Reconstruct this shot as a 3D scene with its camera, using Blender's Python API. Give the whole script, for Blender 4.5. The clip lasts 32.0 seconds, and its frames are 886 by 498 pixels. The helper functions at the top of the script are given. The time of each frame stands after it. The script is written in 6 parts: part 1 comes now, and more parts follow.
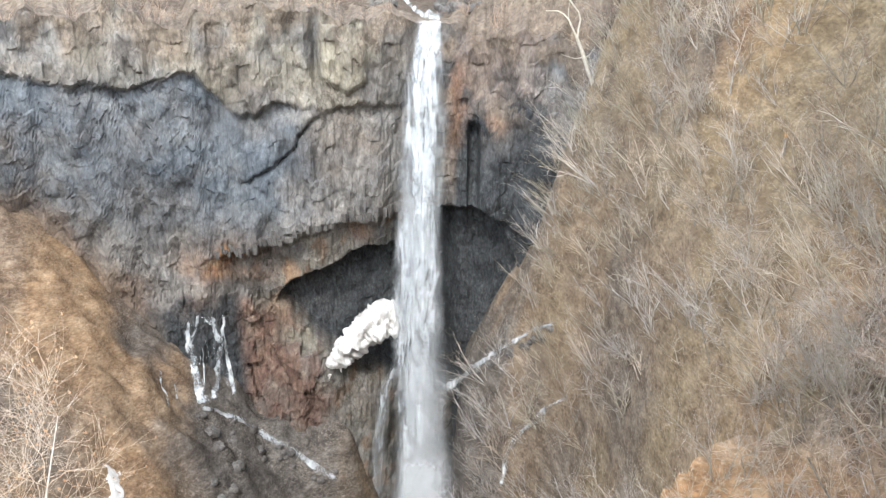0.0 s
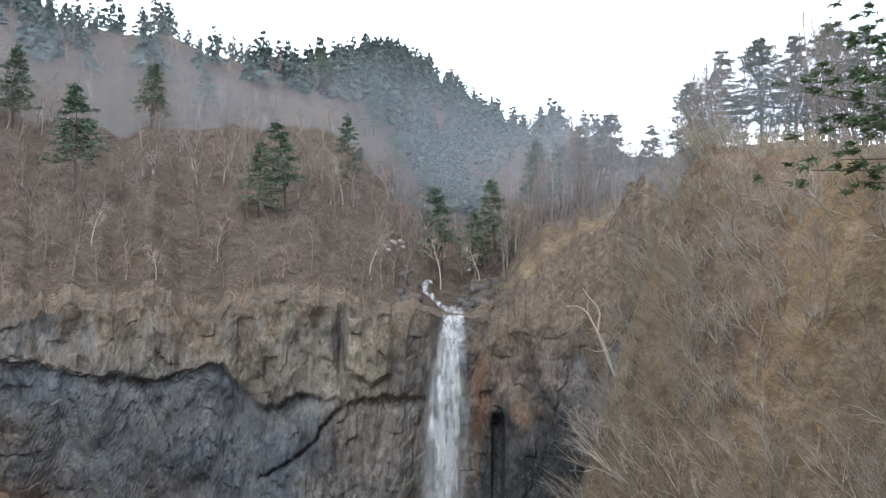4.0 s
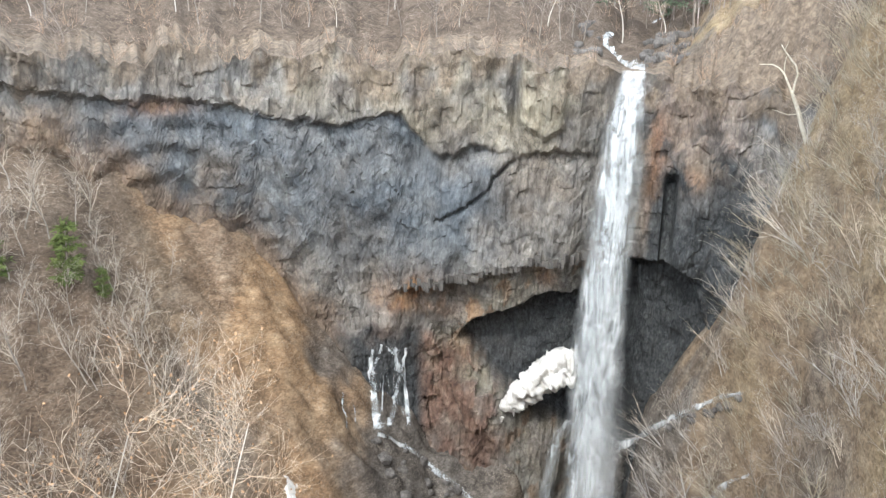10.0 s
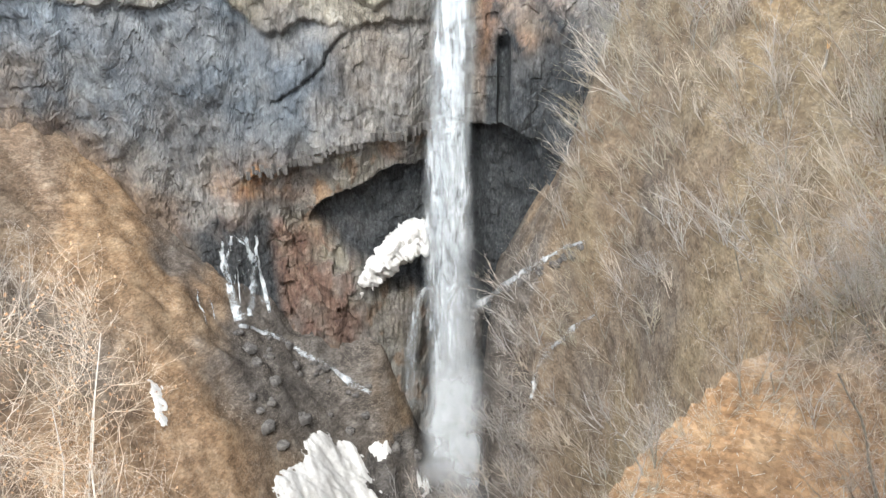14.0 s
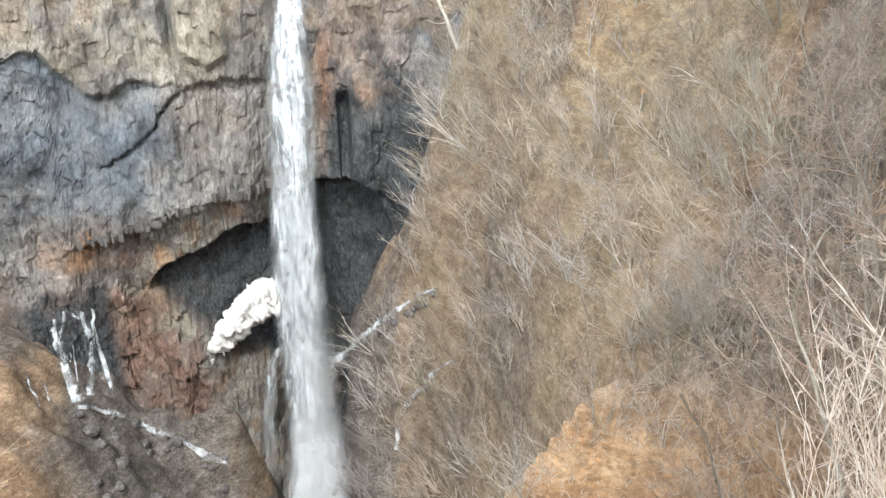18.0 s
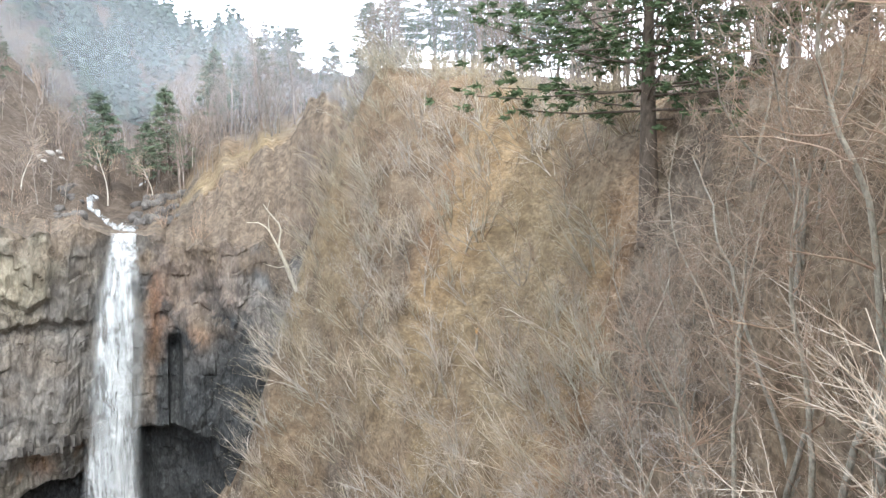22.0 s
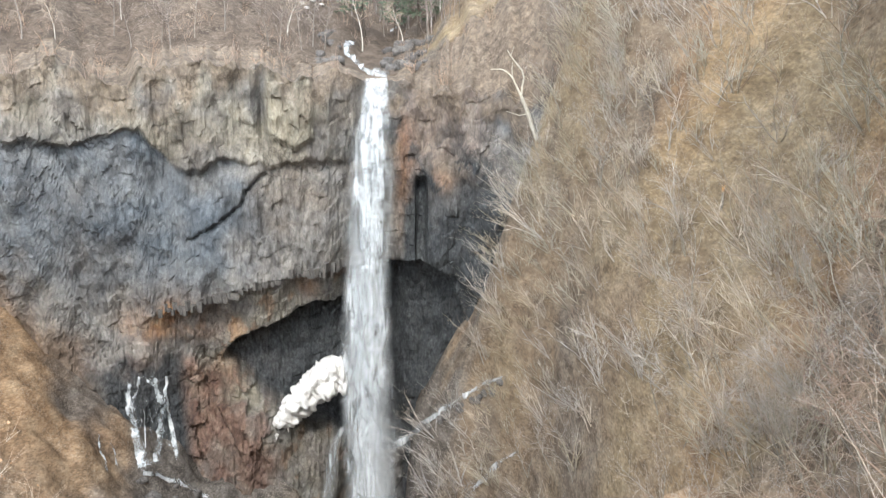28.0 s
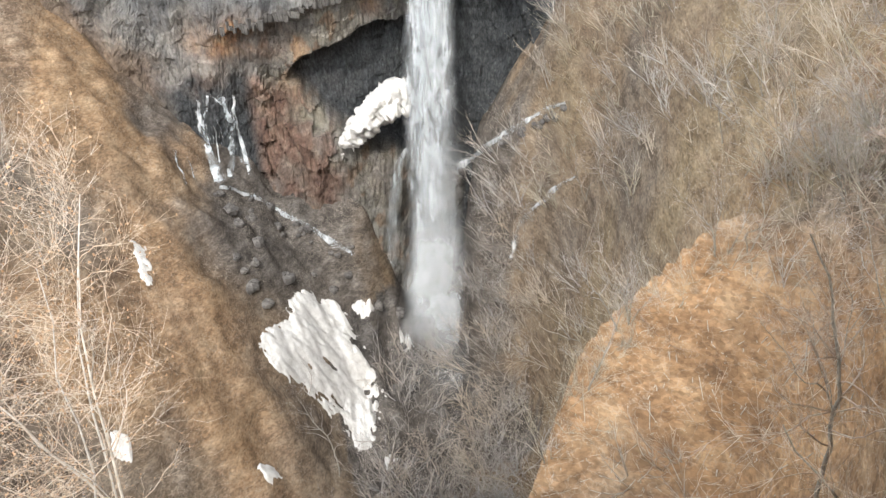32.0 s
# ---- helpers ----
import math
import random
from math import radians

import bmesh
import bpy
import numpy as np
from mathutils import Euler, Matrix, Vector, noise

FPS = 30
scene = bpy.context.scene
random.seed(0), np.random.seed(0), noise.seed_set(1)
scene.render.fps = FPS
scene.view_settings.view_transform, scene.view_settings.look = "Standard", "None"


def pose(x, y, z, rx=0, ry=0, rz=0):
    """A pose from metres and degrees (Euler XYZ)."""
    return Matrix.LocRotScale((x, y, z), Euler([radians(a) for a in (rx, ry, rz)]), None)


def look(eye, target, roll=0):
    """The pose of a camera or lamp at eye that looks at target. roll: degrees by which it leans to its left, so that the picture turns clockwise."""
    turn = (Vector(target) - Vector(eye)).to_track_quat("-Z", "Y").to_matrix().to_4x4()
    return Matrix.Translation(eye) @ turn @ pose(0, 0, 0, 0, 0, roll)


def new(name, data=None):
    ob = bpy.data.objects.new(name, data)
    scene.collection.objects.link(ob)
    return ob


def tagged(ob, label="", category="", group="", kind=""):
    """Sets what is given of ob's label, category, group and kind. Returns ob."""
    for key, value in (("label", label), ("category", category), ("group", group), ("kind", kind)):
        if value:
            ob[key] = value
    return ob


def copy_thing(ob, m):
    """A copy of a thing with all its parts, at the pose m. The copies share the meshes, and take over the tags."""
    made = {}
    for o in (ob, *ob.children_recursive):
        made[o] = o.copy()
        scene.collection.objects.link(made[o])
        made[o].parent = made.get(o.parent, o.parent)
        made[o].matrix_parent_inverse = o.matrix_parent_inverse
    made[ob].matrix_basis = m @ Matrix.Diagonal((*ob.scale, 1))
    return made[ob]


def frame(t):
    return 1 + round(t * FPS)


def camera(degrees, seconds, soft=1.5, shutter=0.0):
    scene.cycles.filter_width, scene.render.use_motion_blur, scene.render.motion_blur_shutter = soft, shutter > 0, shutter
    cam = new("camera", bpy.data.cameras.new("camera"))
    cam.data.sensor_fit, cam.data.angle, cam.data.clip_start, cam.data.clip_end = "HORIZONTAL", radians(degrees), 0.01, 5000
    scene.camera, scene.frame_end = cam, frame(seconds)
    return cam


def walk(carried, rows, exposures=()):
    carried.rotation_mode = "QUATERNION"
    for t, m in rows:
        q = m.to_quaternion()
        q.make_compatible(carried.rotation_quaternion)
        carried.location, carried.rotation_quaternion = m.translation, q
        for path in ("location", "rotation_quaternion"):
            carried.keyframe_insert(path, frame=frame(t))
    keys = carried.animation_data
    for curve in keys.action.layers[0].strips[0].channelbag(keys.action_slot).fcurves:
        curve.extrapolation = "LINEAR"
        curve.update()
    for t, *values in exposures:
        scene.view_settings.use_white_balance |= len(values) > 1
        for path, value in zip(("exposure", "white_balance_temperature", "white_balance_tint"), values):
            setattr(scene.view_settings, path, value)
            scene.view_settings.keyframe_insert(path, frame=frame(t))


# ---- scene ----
# ---- camera: it stands on the viewing platform and turns ----
cam = camera(57.834, 32.0, soft=1.45)
EYE = Vector((0.0, 0.0, 101.0))
# seconds, yaw to the left, pitch up, lean
ROWS = [
    (0, -15.91, -17.62, 0.12),
    (0.5, -15.96, -15.3, 0.26),
    (1, -16.17, -12.02, -0.09),
    (1.5, -16.29, -8.96, -0.04),
    (2, -15.88, -6.36, 0.01),
    (2.5, -15.34, -3.64, -0.1),
    (3, -14.96, 0.01, 0.46),
    (3.5, -14.7, 2.01, 0.38),
    (5.5, -8.17, 3.94, -0.27),
    (6, -4.48, 3.25, -0.02),
    (6.5, -1.66, 1.27, 0.49),
    (7, -0.52, -1.96, 1.06),
    (7.5, -0.24, -3.69, 1.09),
    (8, -0.28, -4.62, 0.96),
    (8.5, -0.64, -5.72, 0.81),
    (9, 0.01, -7.97, 1.09),
    (9.5, -0.53, -11.29, 1.32),
    (10, -2.15, -14.6, 1.33),
    (10.5, -3.93, -16.71, 0.79),
    (11, -4.59, -17.92, 0.39),
    (11.5, -5.72, -18.42, -0.12),
    (12, -7.78, -19.26, -0.49),
    (12.5, -9.54, -19.92, -0.52),
    (13, -11.38, -20.65, -0.55),
    (13.5, -12.43, -22.18, -0.69),
    (14, -13.56, -23.39, -1.09),
    (14.5, -14.56, -24.02, -0.95),
    (16.5, -19.81, -25.07, -1.51),
    (17, -22.57, -23.38, -1.51),
    (17.5, -24.13, -21.82, -1.33),
    (18, -25.01, -19.88, -1.08),
    (18.5, -25.85, -17.48, -0.82),
    (19, -26.97, -15.25, -0.71),
    (19.5, -28.75, -14, -0.48),
    (20, -30.65, -12.81, -0.29),
    (20.5, -32.53, -10.3, -0.15),
    (21, -34.08, -7.56, -0.16),
    (21.5, -35.08, -5.64, -0.02),
    (22, -36.68, -2.91, 0.21),
    (22.5, -38.26, 0.13, -0.06),
    (23, -39.92, 1.05, -0.55),
    (23.5, -41.76, 0.83, -0.8),
    (24, -40.8, -0.23, -0.45),
    (24.5, -37.35, -1.56, -0.3),
    (25, -32.92, -2.62, -0.22),
    (25.5, -28.98, -3.86, -0.1),
    (26, -25.06, -5.99, 0.6),
    (26.5, -23.35, -8.78, 0.54),
    (28.5, -18.72, -15.07, 0.57),
    (29, -17.92, -16.5, 0.74),
    (29.5, -17.06, -16.9, 1.2),
    (30, -16.42, -16.39, 1.36),
    (30.1, -16.39, -18.8, 1.26),
    (30.2, -16.36, -20.9, 1.16),
    (30.3, -16.34, -21.9, 1.07),
    (30.5, -16.28, -23.1, 0.87),
    (31, -15.42, -23.91, 0.18),
    (31.2, -15.16, -25.1, -0.16),
    (31.5, -14.76, -30.37, -0.68),
    (32, -14.92, -33.28, -0.37),
]


def view(yaw, pitch, lean):
    yaw, pitch = radians(yaw), radians(pitch)
    ahead = Vector((-math.sin(yaw) * math.cos(pitch), math.cos(yaw) * math.cos(pitch), math.sin(pitch)))
    return look(EYE, EYE + ahead, lean)


walk(cam, [(t, view(a, b, c)) for t, a, b, c in ROWS],
     exposures=[(0, 1.22, 6100, 9), (1.5, 1.3, 5950, 10), (2.0, 1.3, 5950, 9), (2.5, 1.05, 5900, 11), (3.0, 0.78, 5800, 12), (3.5, 0.5, 5900, 11), (5.0, -1.6, 6275, 10), (5.5, -2.0, 6500, 10), (6.0, -2.05, 6500, 10), (6.5, -1.95, 6500, 10), (7.0, -1.25, 6500, 10), (7.5, 0.05, 6300, 9),
                (8.0, 0.68, 6150, 7), (9.0, 0.98, 6150, 7), (11.0, 1.2, 6200, 8), (20.0, 1.3, 6150, 8), (21.0, 1.3, 6100, 8), (22.0, 1.0, 6200, 8), (22.5, 0.85, 6350, 9), (23.0, 0.55, 6500, 10), (23.5, 0.2, 6500, 10), (24.0, 0.0, 6500, 10), (24.5, 0.25, 6500, 10), (25.0, 0.6, 6500, 10), (25.5, 0.8, 6500, 10), (26.0, 0.9, 6250, 8), (26.5, 1.1, 6200, 8), (30.5, 1.12, 6200, 8), (32.0, 1.2, 6400, 9)])

# ---- sky and sun: thin bright overcast ----
world = bpy.data.worlds.new("world")
scene.world = world
world.use_nodes = True
wn, wl = world.node_tree.nodes, world.node_tree.links
sky = wn.new("ShaderNodeTexSky")
sky.sky_type, sky.sun_disc = "NISHITA", False
sky.sun_elevation, sky.sun_rotation = radians(48), radians(205)
sky.air_density, sky.dust_density, sky.ozone_density = 1.0, 4.0, 1.0
veil = wn.new("ShaderNodeMix")
veil.data_type = "RGBA"
veil.inputs["Factor"].default_value = 0.72
# the thin cloud is brighter towards the horizon
where = wn.new("ShaderNodeTexCoord")
height = wn.new("ShaderNodeSeparateXYZ")
glow = wn.new("ShaderNodeMapRange")
glow.interpolation_type = "SMOOTHSTEP"
for key, value in (("From Min", 0.0), ("From Max", 0.75), ("To Min", 4.2), ("To Max", 1.0)):
    glow.inputs[key].default_value = value
cloud = wn.new("ShaderNodeVectorMath")
cloud.operation = "SCALE"
cloud.inputs[0].default_value = (9.9, 10.4, 11.0)
wl.new(where.outputs["Generated"], height.inputs[0])
wl.new(height.outputs["Z"], glow.inputs["Value"])
wl.new(glow.outputs["Result"], cloud.inputs["Scale"])
wl.new(cloud.outputs["Vector"], veil.inputs["B"])
wl.new(sky.outputs["Color"], veil.inputs["A"])
wl.new(veil.outputs["Result"], wn["Background"].inputs["Color"])
wn["Background"].inputs["Strength"].default_value = 0.15

sun_data = bpy.data.lights.new("sun", "SUN")
sun_data.energy, sun_data.angle, sun_data.color = 1.5, radians(10), (1.0, 0.95, 0.88)
sun = new("sun", sun_data)
# the sun stands high behind the camera and to its left
sun.matrix_world = look((0, 0, 300), Vector((0, 0, 300)) - Vector((math.sin(radians(205)) * math.cos(radians(48)), math.cos(radians(205)) * math.cos(radians(48)), math.sin(radians(48)))))

# ---- materials ----


class Mat:
    """A node material: small helpers to chain colour, roughness and relief."""

    def __init__(self, name, rough=0.85, spec=0.3):
        self.m = bpy.data.materials.new(name)
        self.m.use_nodes = True
        self.n, self.l = self.m.node_tree.nodes, self.m.node_tree.links
        self.b = self.n["Principled BSDF"]
        self.b.inputs["Roughness"].default_value = rough
        self.b.inputs["Specular IOR Level"].default_value = spec
        self.tc = self.n.new("ShaderNodeTexCoord")
        self.relief = None

    def coords(self, scale=(1, 1, 1), turn=(0, 0, 0)):
        p = self.n.new("ShaderNodeMapping")
        p.inputs["Scale"].default_value = scale
        p.inputs["Rotation"].default_value = turn
        self.l.new(self.tc.outputs["Object"], p.inputs["Vector"])
        return p.outputs["Vector"]

    def noise(self, size, scale=(1, 1, 1), turn=(0, 0, 0), detail=6, rough=0.6, warp=0.0):
        t = self.n.new("ShaderNodeTexNoise")
        t.inputs["Scale"].default_value = size
        t.inputs["Detail"].default_value = detail
        t.inputs["Roughness"].default_value = rough
        t.inputs["Distortion"].default_value = warp
        self.l.new(self.coords(scale, turn), t.inputs["Vector"])
        return t.outputs["Fac"]

    def ramp(self, value, stops, smooth=False):
        r = self.n.new("ShaderNodeValToRGB")
        el = r.color_ramp.elements
        while len(el) < len(stops):
            el.new(0.5)
        for e, (at, c) in zip(el, stops):
            e.position = at
            e.color = (c, c, c, 1) if isinstance(c, (int, float)) else (*c, 1)
        if smooth:
            r.color_ramp.interpolation = "EASE"
        self.l.new(value, r.inputs["Fac"])
        return r.outputs["Color"]

    def mix(self, fac, a, b, how="MIX"):
        x = self.n.new("ShaderNodeMix")
        x.data_type, x.blend_type = "RGBA", how
        for key, v in (("Factor", fac), ("A", a), ("B", b)):
            if isinstance(v, (int, float)):
                x.inputs[key].default_value = v if key == "Factor" else (v, v, v, 1)
            elif isinstance(v, tuple):
                x.inputs[key].default_value = (*v, 1)
            else:
                self.l.new(v, x.inputs[key])
        return x.outputs["Result"]

    def math(self, how, a, b=0.0, c=None):
        x = self.n.new("ShaderNodeMath")
        x.operation = how
        for k, v in enumerate((a, b, c)):
            if v is None:
                continue
            if isinstance(v, (int, float)):
                x.inputs[k].default_value = v
            else:
                self.l.new(v, x.inputs[k])
        return x.outputs[0]

    def cells(self, size, scale=(1, 1, 1), lo=0.55, hi=1.4):
        """A random tone for each small patch."""
        t = self.n.new("ShaderNodeTexVoronoi")
        t.inputs["Scale"].default_value = size
        self.l.new(self.coords(scale), t.inputs["Vector"])
        grey = self.n.new("ShaderNodeSeparateColor")
        self.l.new(t.outputs["Color"], grey.inputs[0])
        return self.ramp(grey.outputs[0], [(0.0, lo), (1.0, hi)])

    def stalks(self, size=1.5):
        """Thin crooked lines, as of dry stalks lying about."""
        swirl = self.n.new("ShaderNodeTexNoise")
        swirl.inputs["Scale"].default_value = 0.8
        swirl.inputs["Detail"].default_value = 4
        self.l.new(self.tc.outputs["Object"], swirl.inputs["Vector"])
        bent = self.n.new("ShaderNodeVectorMath")
        bent.operation = "MULTIPLY_ADD"
        bent.inputs[1].default_value = (1.6, 1.6, 1.6)
        self.l.new(swirl.outputs["Color"], bent.inputs[0])
        self.l.new(self.coords((0.5, 0.5, 1)), bent.inputs[2])
        net = self.n.new("ShaderNodeTexVoronoi")
        net.feature = "DISTANCE_TO_EDGE"
        net.inputs["Scale"].default_value = size
        self.l.new(bent.outputs["Vector"], net.inputs["Vector"])
        return self.ramp(net.outputs["Distance"], [(0.0, 1.0), (0.035, 0.0)])

    def attribute(self, name):
        a = self.n.new("ShaderNodeAttribute")
        a.attribute_name = name
        return a.outputs["Fac"]

    def chance(self):
        return self.n.new("ShaderNodeObjectInfo").outputs["Random"]

    def island(self):
        return self.n.new("ShaderNodeNewGeometry").outputs["Random Per Island"]

    def colour(self, c):
        if isinstance(c, tuple):
            self.b.inputs["Base Color"].default_value = (*c, 1)
        else:
            self.l.new(c, self.b.inputs["Base Color"])
        return self

    def bump(self, value, strength=0.5, distance=0.1):
        x = self.n.new("ShaderNodeBump")
        x.inputs["Strength"].default_value, x.inputs["Distance"].default_value = strength, distance
        self.l.new(value, x.inputs["Height"])
        if self.relief is not None:
            self.l.new(self.relief, x.inputs["Normal"])
        self.relief = x.outputs["Normal"]
        self.l.new(self.relief, self.b.inputs["Normal"])
        return self

    def alpha(self, value):
        self.l.new(value, self.b.inputs["Alpha"])
        return self


def rock_material():
    k = Mat("cliff_rock", 0.9, 0.25)
    # base: weathered grey lava, with vertical streaks and blotches
    streak = k.noise(0.5, (1, 1, 0.42), warp=0.9, detail=10, rough=0.7)
    blotch = k.noise(0.07, (1, 1, 1.3), detail=5)
    fine = k.noise(2.6, (1, 1, 0.45), detail=6, rough=0.7)
    grey = k.ramp(streak, [(0.25, (0.0595, 0.0571, 0.0553)), (0.43, (0.128, 0.122, 0.116)), (0.56, (0.173, 0.166, 0.156)), (0.74, (0.262, 0.251, 0.235))])
    brown = k.ramp(streak, [(0.28, (0.0627, 0.0536, 0.0456)), (0.5, (0.129, 0.112, 0.0957)), (0.7, (0.2, 0.179, 0.154))])
    base = k.mix(k.ramp(blotch, [(0.42, 0), (0.6, 1)]), grey, brown)
    # blue-grey jointed lava with slanting columns
    slant = k.noise(0.75, (1, 1, 0.3), (0, radians(28), 0), warp=1.0, detail=9, rough=0.7)
    blue = k.ramp(slant, [(0.28, (0.0363, 0.0429, 0.0499)), (0.45, (0.0727, 0.0835, 0.0956)), (0.58, (0.102, 0.115, 0.128)), (0.74, (0.163, 0.176, 0.189))])
    base = k.mix(k.attribute("blue"), base, blue)
    tan = k.ramp(streak, [(0.3, (0.133, 0.113, 0.085)), (0.5, (0.21, 0.189, 0.145)), (0.7, (0.28, 0.259, 0.21))])
    base = k.mix(k.attribute("tan"), base, tan)
    rust = k.ramp(k.noise(0.5, (1, 1, 0.5), detail=8, rough=0.7), [(0.3, (0.056, 0.036, 0.024)), (0.5, (0.192, 0.096, 0.048)), (0.62, (0.288, 0.152, 0.064)), (0.75, (0.32, 0.248, 0.16))])
    base = k.mix(k.attribute("rust"), base, rust)
    red = k.ramp(streak, [(0.3, (0.048, 0.0304, 0.024)), (0.5, (0.144, 0.0864, 0.064)), (0.7, (0.256, 0.188, 0.14))])
    base = k.mix(k.attribute("red"), base, red)
    # near-black for wet rock, and for the cave's shade put into the colour
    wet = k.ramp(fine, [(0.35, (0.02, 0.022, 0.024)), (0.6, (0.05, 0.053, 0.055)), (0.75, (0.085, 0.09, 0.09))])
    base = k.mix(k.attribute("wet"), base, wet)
    soil = k.ramp(k.noise(0.9, detail=8, rough=0.7), [(0.3, (0.0576, 0.0446, 0.0338)), (0.5, (0.137, 0.106, 0.0792)), (0.7, (0.223, 0.181, 0.137))])
    base = k.mix(k.attribute("soil"), base, soil)
    base = k.mix(0.5, base, k.ramp(fine, [(0.3, 0.5), (0.5, 1.0), (0.72, 1.35)]), "MULTIPLY")
    base = k.mix(0.8, base, k.ramp(k.noise(0.16, (1, 1, 0.8), detail=7, rough=0.65), [(0.32, (0.62, 0.6, 0.58)), (0.5, 1.0), (0.66, (1.3, 1.26, 1.18))]), "MULTIPLY")
    base = k.mix(0.35, base, k.cells(3.2, (1, 1, 0.55), 0.6, 1.4), "MULTIPLY")
    # joints between the columns
    cell = k.n.new("ShaderNodeTexVoronoi")
    cell.feature = "DISTANCE_TO_EDGE"
    cell.inputs["Scale"].default_value = 0.85
    warp = k.n.new("ShaderNodeVectorMath")
    warp.operation = "MULTIPLY_ADD"
    swirl = k.n.new("ShaderNodeTexNoise")
    swirl.inputs["Scale"].default_value = 0.35
    swirl.inputs["Detail"].default_value = 5
    k.l.new(k.tc.outputs["Object"], swirl.inputs["Vector"])
    k.l.new(swirl.outputs["Color"], warp.inputs[0])
    warp.inputs[1].default_value = (3.0, 3.0, 3.0)
    k.l.new(k.coords((1, 1, 0.36), (0, radians(16), 0)), warp.inputs[2])
    k.l.new(warp.outputs["Vector"], cell.inputs["Vector"])
    joint = k.ramp(cell.outputs["Distance"], [(0.0, 0.42), (0.05, 0.96), (0.2, 1.05)])
    gaps = k.ramp(k.noise(0.12, detail=3), [(0.4, 0.15), (0.62, 0.9)])
    k.colour(k.mix(gaps, base, k.mix(1.0, base, joint, "MULTIPLY")))
    k.bump(cell.outputs["Distance"], 0.4, 0.35)
    k.bump(k.noise(0.9, (1, 1, 0.5), detail=8, rough=0.66), 0.6, 0.4)
    k.bump(fine, 0.5, 0.1)
    return k.m


def ground_material():
    k = Mat("leaf_litter", 0.95, 0.1)
    big = k.noise(0.045, detail=6, rough=0.6)
    mid = k.noise(0.5, (0.5, 0.5, 1), detail=9, rough=0.72)
    fine = k.noise(3.5, (0.5, 0.5, 1), detail=5, rough=0.7)
    litter = k.ramp(mid, [(0.28, (0.0468, 0.0382, 0.0312)), (0.45, (0.117, 0.0936, 0.0725)), (0.58, (0.176, 0.143, 0.112)), (0.75, (0.273, 0.234, 0.191))])
    ochre = k.ramp(mid, [(0.28, (0.0702, 0.0507, 0.0335)), (0.48, (0.164, 0.119, 0.078)), (0.7, (0.257, 0.2, 0.14))])
    base = k.mix(k.ramp(big, [(0.38, 0), (0.56, 1)]), litter, ochre)
    rusty = k.ramp(mid, [(0.28, (0.11, 0.063, 0.033)), (0.5, (0.25, 0.15, 0.078)), (0.72, (0.38, 0.26, 0.15))])
    base = k.mix(k.attribute("rusty"), base, rusty)
    grass = k.ramp(mid, [(0.3, (0.136, 0.1, 0.056)), (0.5, (0.232, 0.18, 0.1)), (0.72, (0.32, 0.256, 0.16))])
    base = k.mix(k.attribute("grass"), base, grass)
    stone = k.ramp(mid, [(0.3, (0.0252, 0.023, 0.0216)), (0.5, (0.0792, 0.072, 0.0662)), (0.7, (0.158, 0.148, 0.137))])
    base = k.mix(k.attribute("stone"), base, stone)
    wood = k.ramp(mid, [(0.3, (0.0406, 0.0306, 0.0237)), (0.5, (0.0842, 0.0643, 0.0499)), (0.72, (0.137, 0.109, 0.0858))])
    base = k.mix(k.attribute("forest"), base, wood)
    base = k.mix(0.5, base, k.cells(5.5, (0.5, 0.5, 1)), "MULTIPLY")
    base = k.mix(0.3, base, k.cells(1.7, (0.5, 0.5, 1), lo=0.5, hi=1.5), "MULTIPLY")
    base = k.mix(k.math("MULTIPLY", k.stalks(), k.ramp(k.noise(0.12, detail=3), [(0.35, 0.1), (0.65, 0.5)])), base, (0.42, 0.37, 0.3))
    k.colour(k.mix(0.6, base, k.ramp(fine, [(0.3, 0.45), (0.5, 1.0), (0.7, 1.4)]), "MULTIPLY"))
    k.bump(mid, 0.6, 0.4)
    k.bump(fine, 0.5, 0.1)
    return k.m


def water_material(name, cover):
    k = Mat(name, 0.45, 0.4)
    streak = k.noise(0.55, (1.3, 1.3, 0.12), detail=6, rough=0.5, warp=0.4)
    puff = k.noise(0.62, (1.2, 1.2, 0.42), detail=8, rough=0.66, warp=0.9)
    fine = k.noise(3.0, (1.6, 1.6, 0.12), detail=4, rough=0.6)
    spatter = k.noise(1.5, (1, 1, 0.55), detail=7, rough=0.75)
    tone = k.math("ADD", k.math("MULTIPLY", spatter, 0.25), k.math("ADD", k.math("MULTIPLY", streak, 0.4), k.math("MULTIPLY", puff, 0.35)))
    k.colour(k.ramp(tone, [(0.38, (0.28, 0.315, 0.335)), (0.5, (0.52, 0.55, 0.565)), (0.62, (0.8, 0.815, 0.825))]))
    a = k.math("ADD", k.math("MULTIPLY", tone, 0.75), k.math("MULTIPLY", fine, 0.25))
    lo, hi = cover
    thin = k.ramp(a, [(lo, 0.0), (hi, 1.0)])
    k.alpha(k.math("MULTIPLY", thin, k.attribute("thick")))
    k.bump(streak, 0.08, 0.2)
    return k.m


def bark_material(name, dark, light, size=6.0):
    k = Mat(name, 0.9, 0.2)
    v = k.noise(size, (1, 1, 0.4), detail=6, rough=0.7)
    c = k.ramp(v, [(0.3, dark), (0.7, light)])
    k.colour(k.mix(0.5, c, k.ramp(k.chance(), [(0, (0.6, 0.57, 0.55)), (0.5, (0.95, 0.92, 0.9)), (1, (1.25, 1.2, 1.12))]), "MULTIPLY"))
    k.bump(v, 0.5, 0.02)
    return k.m


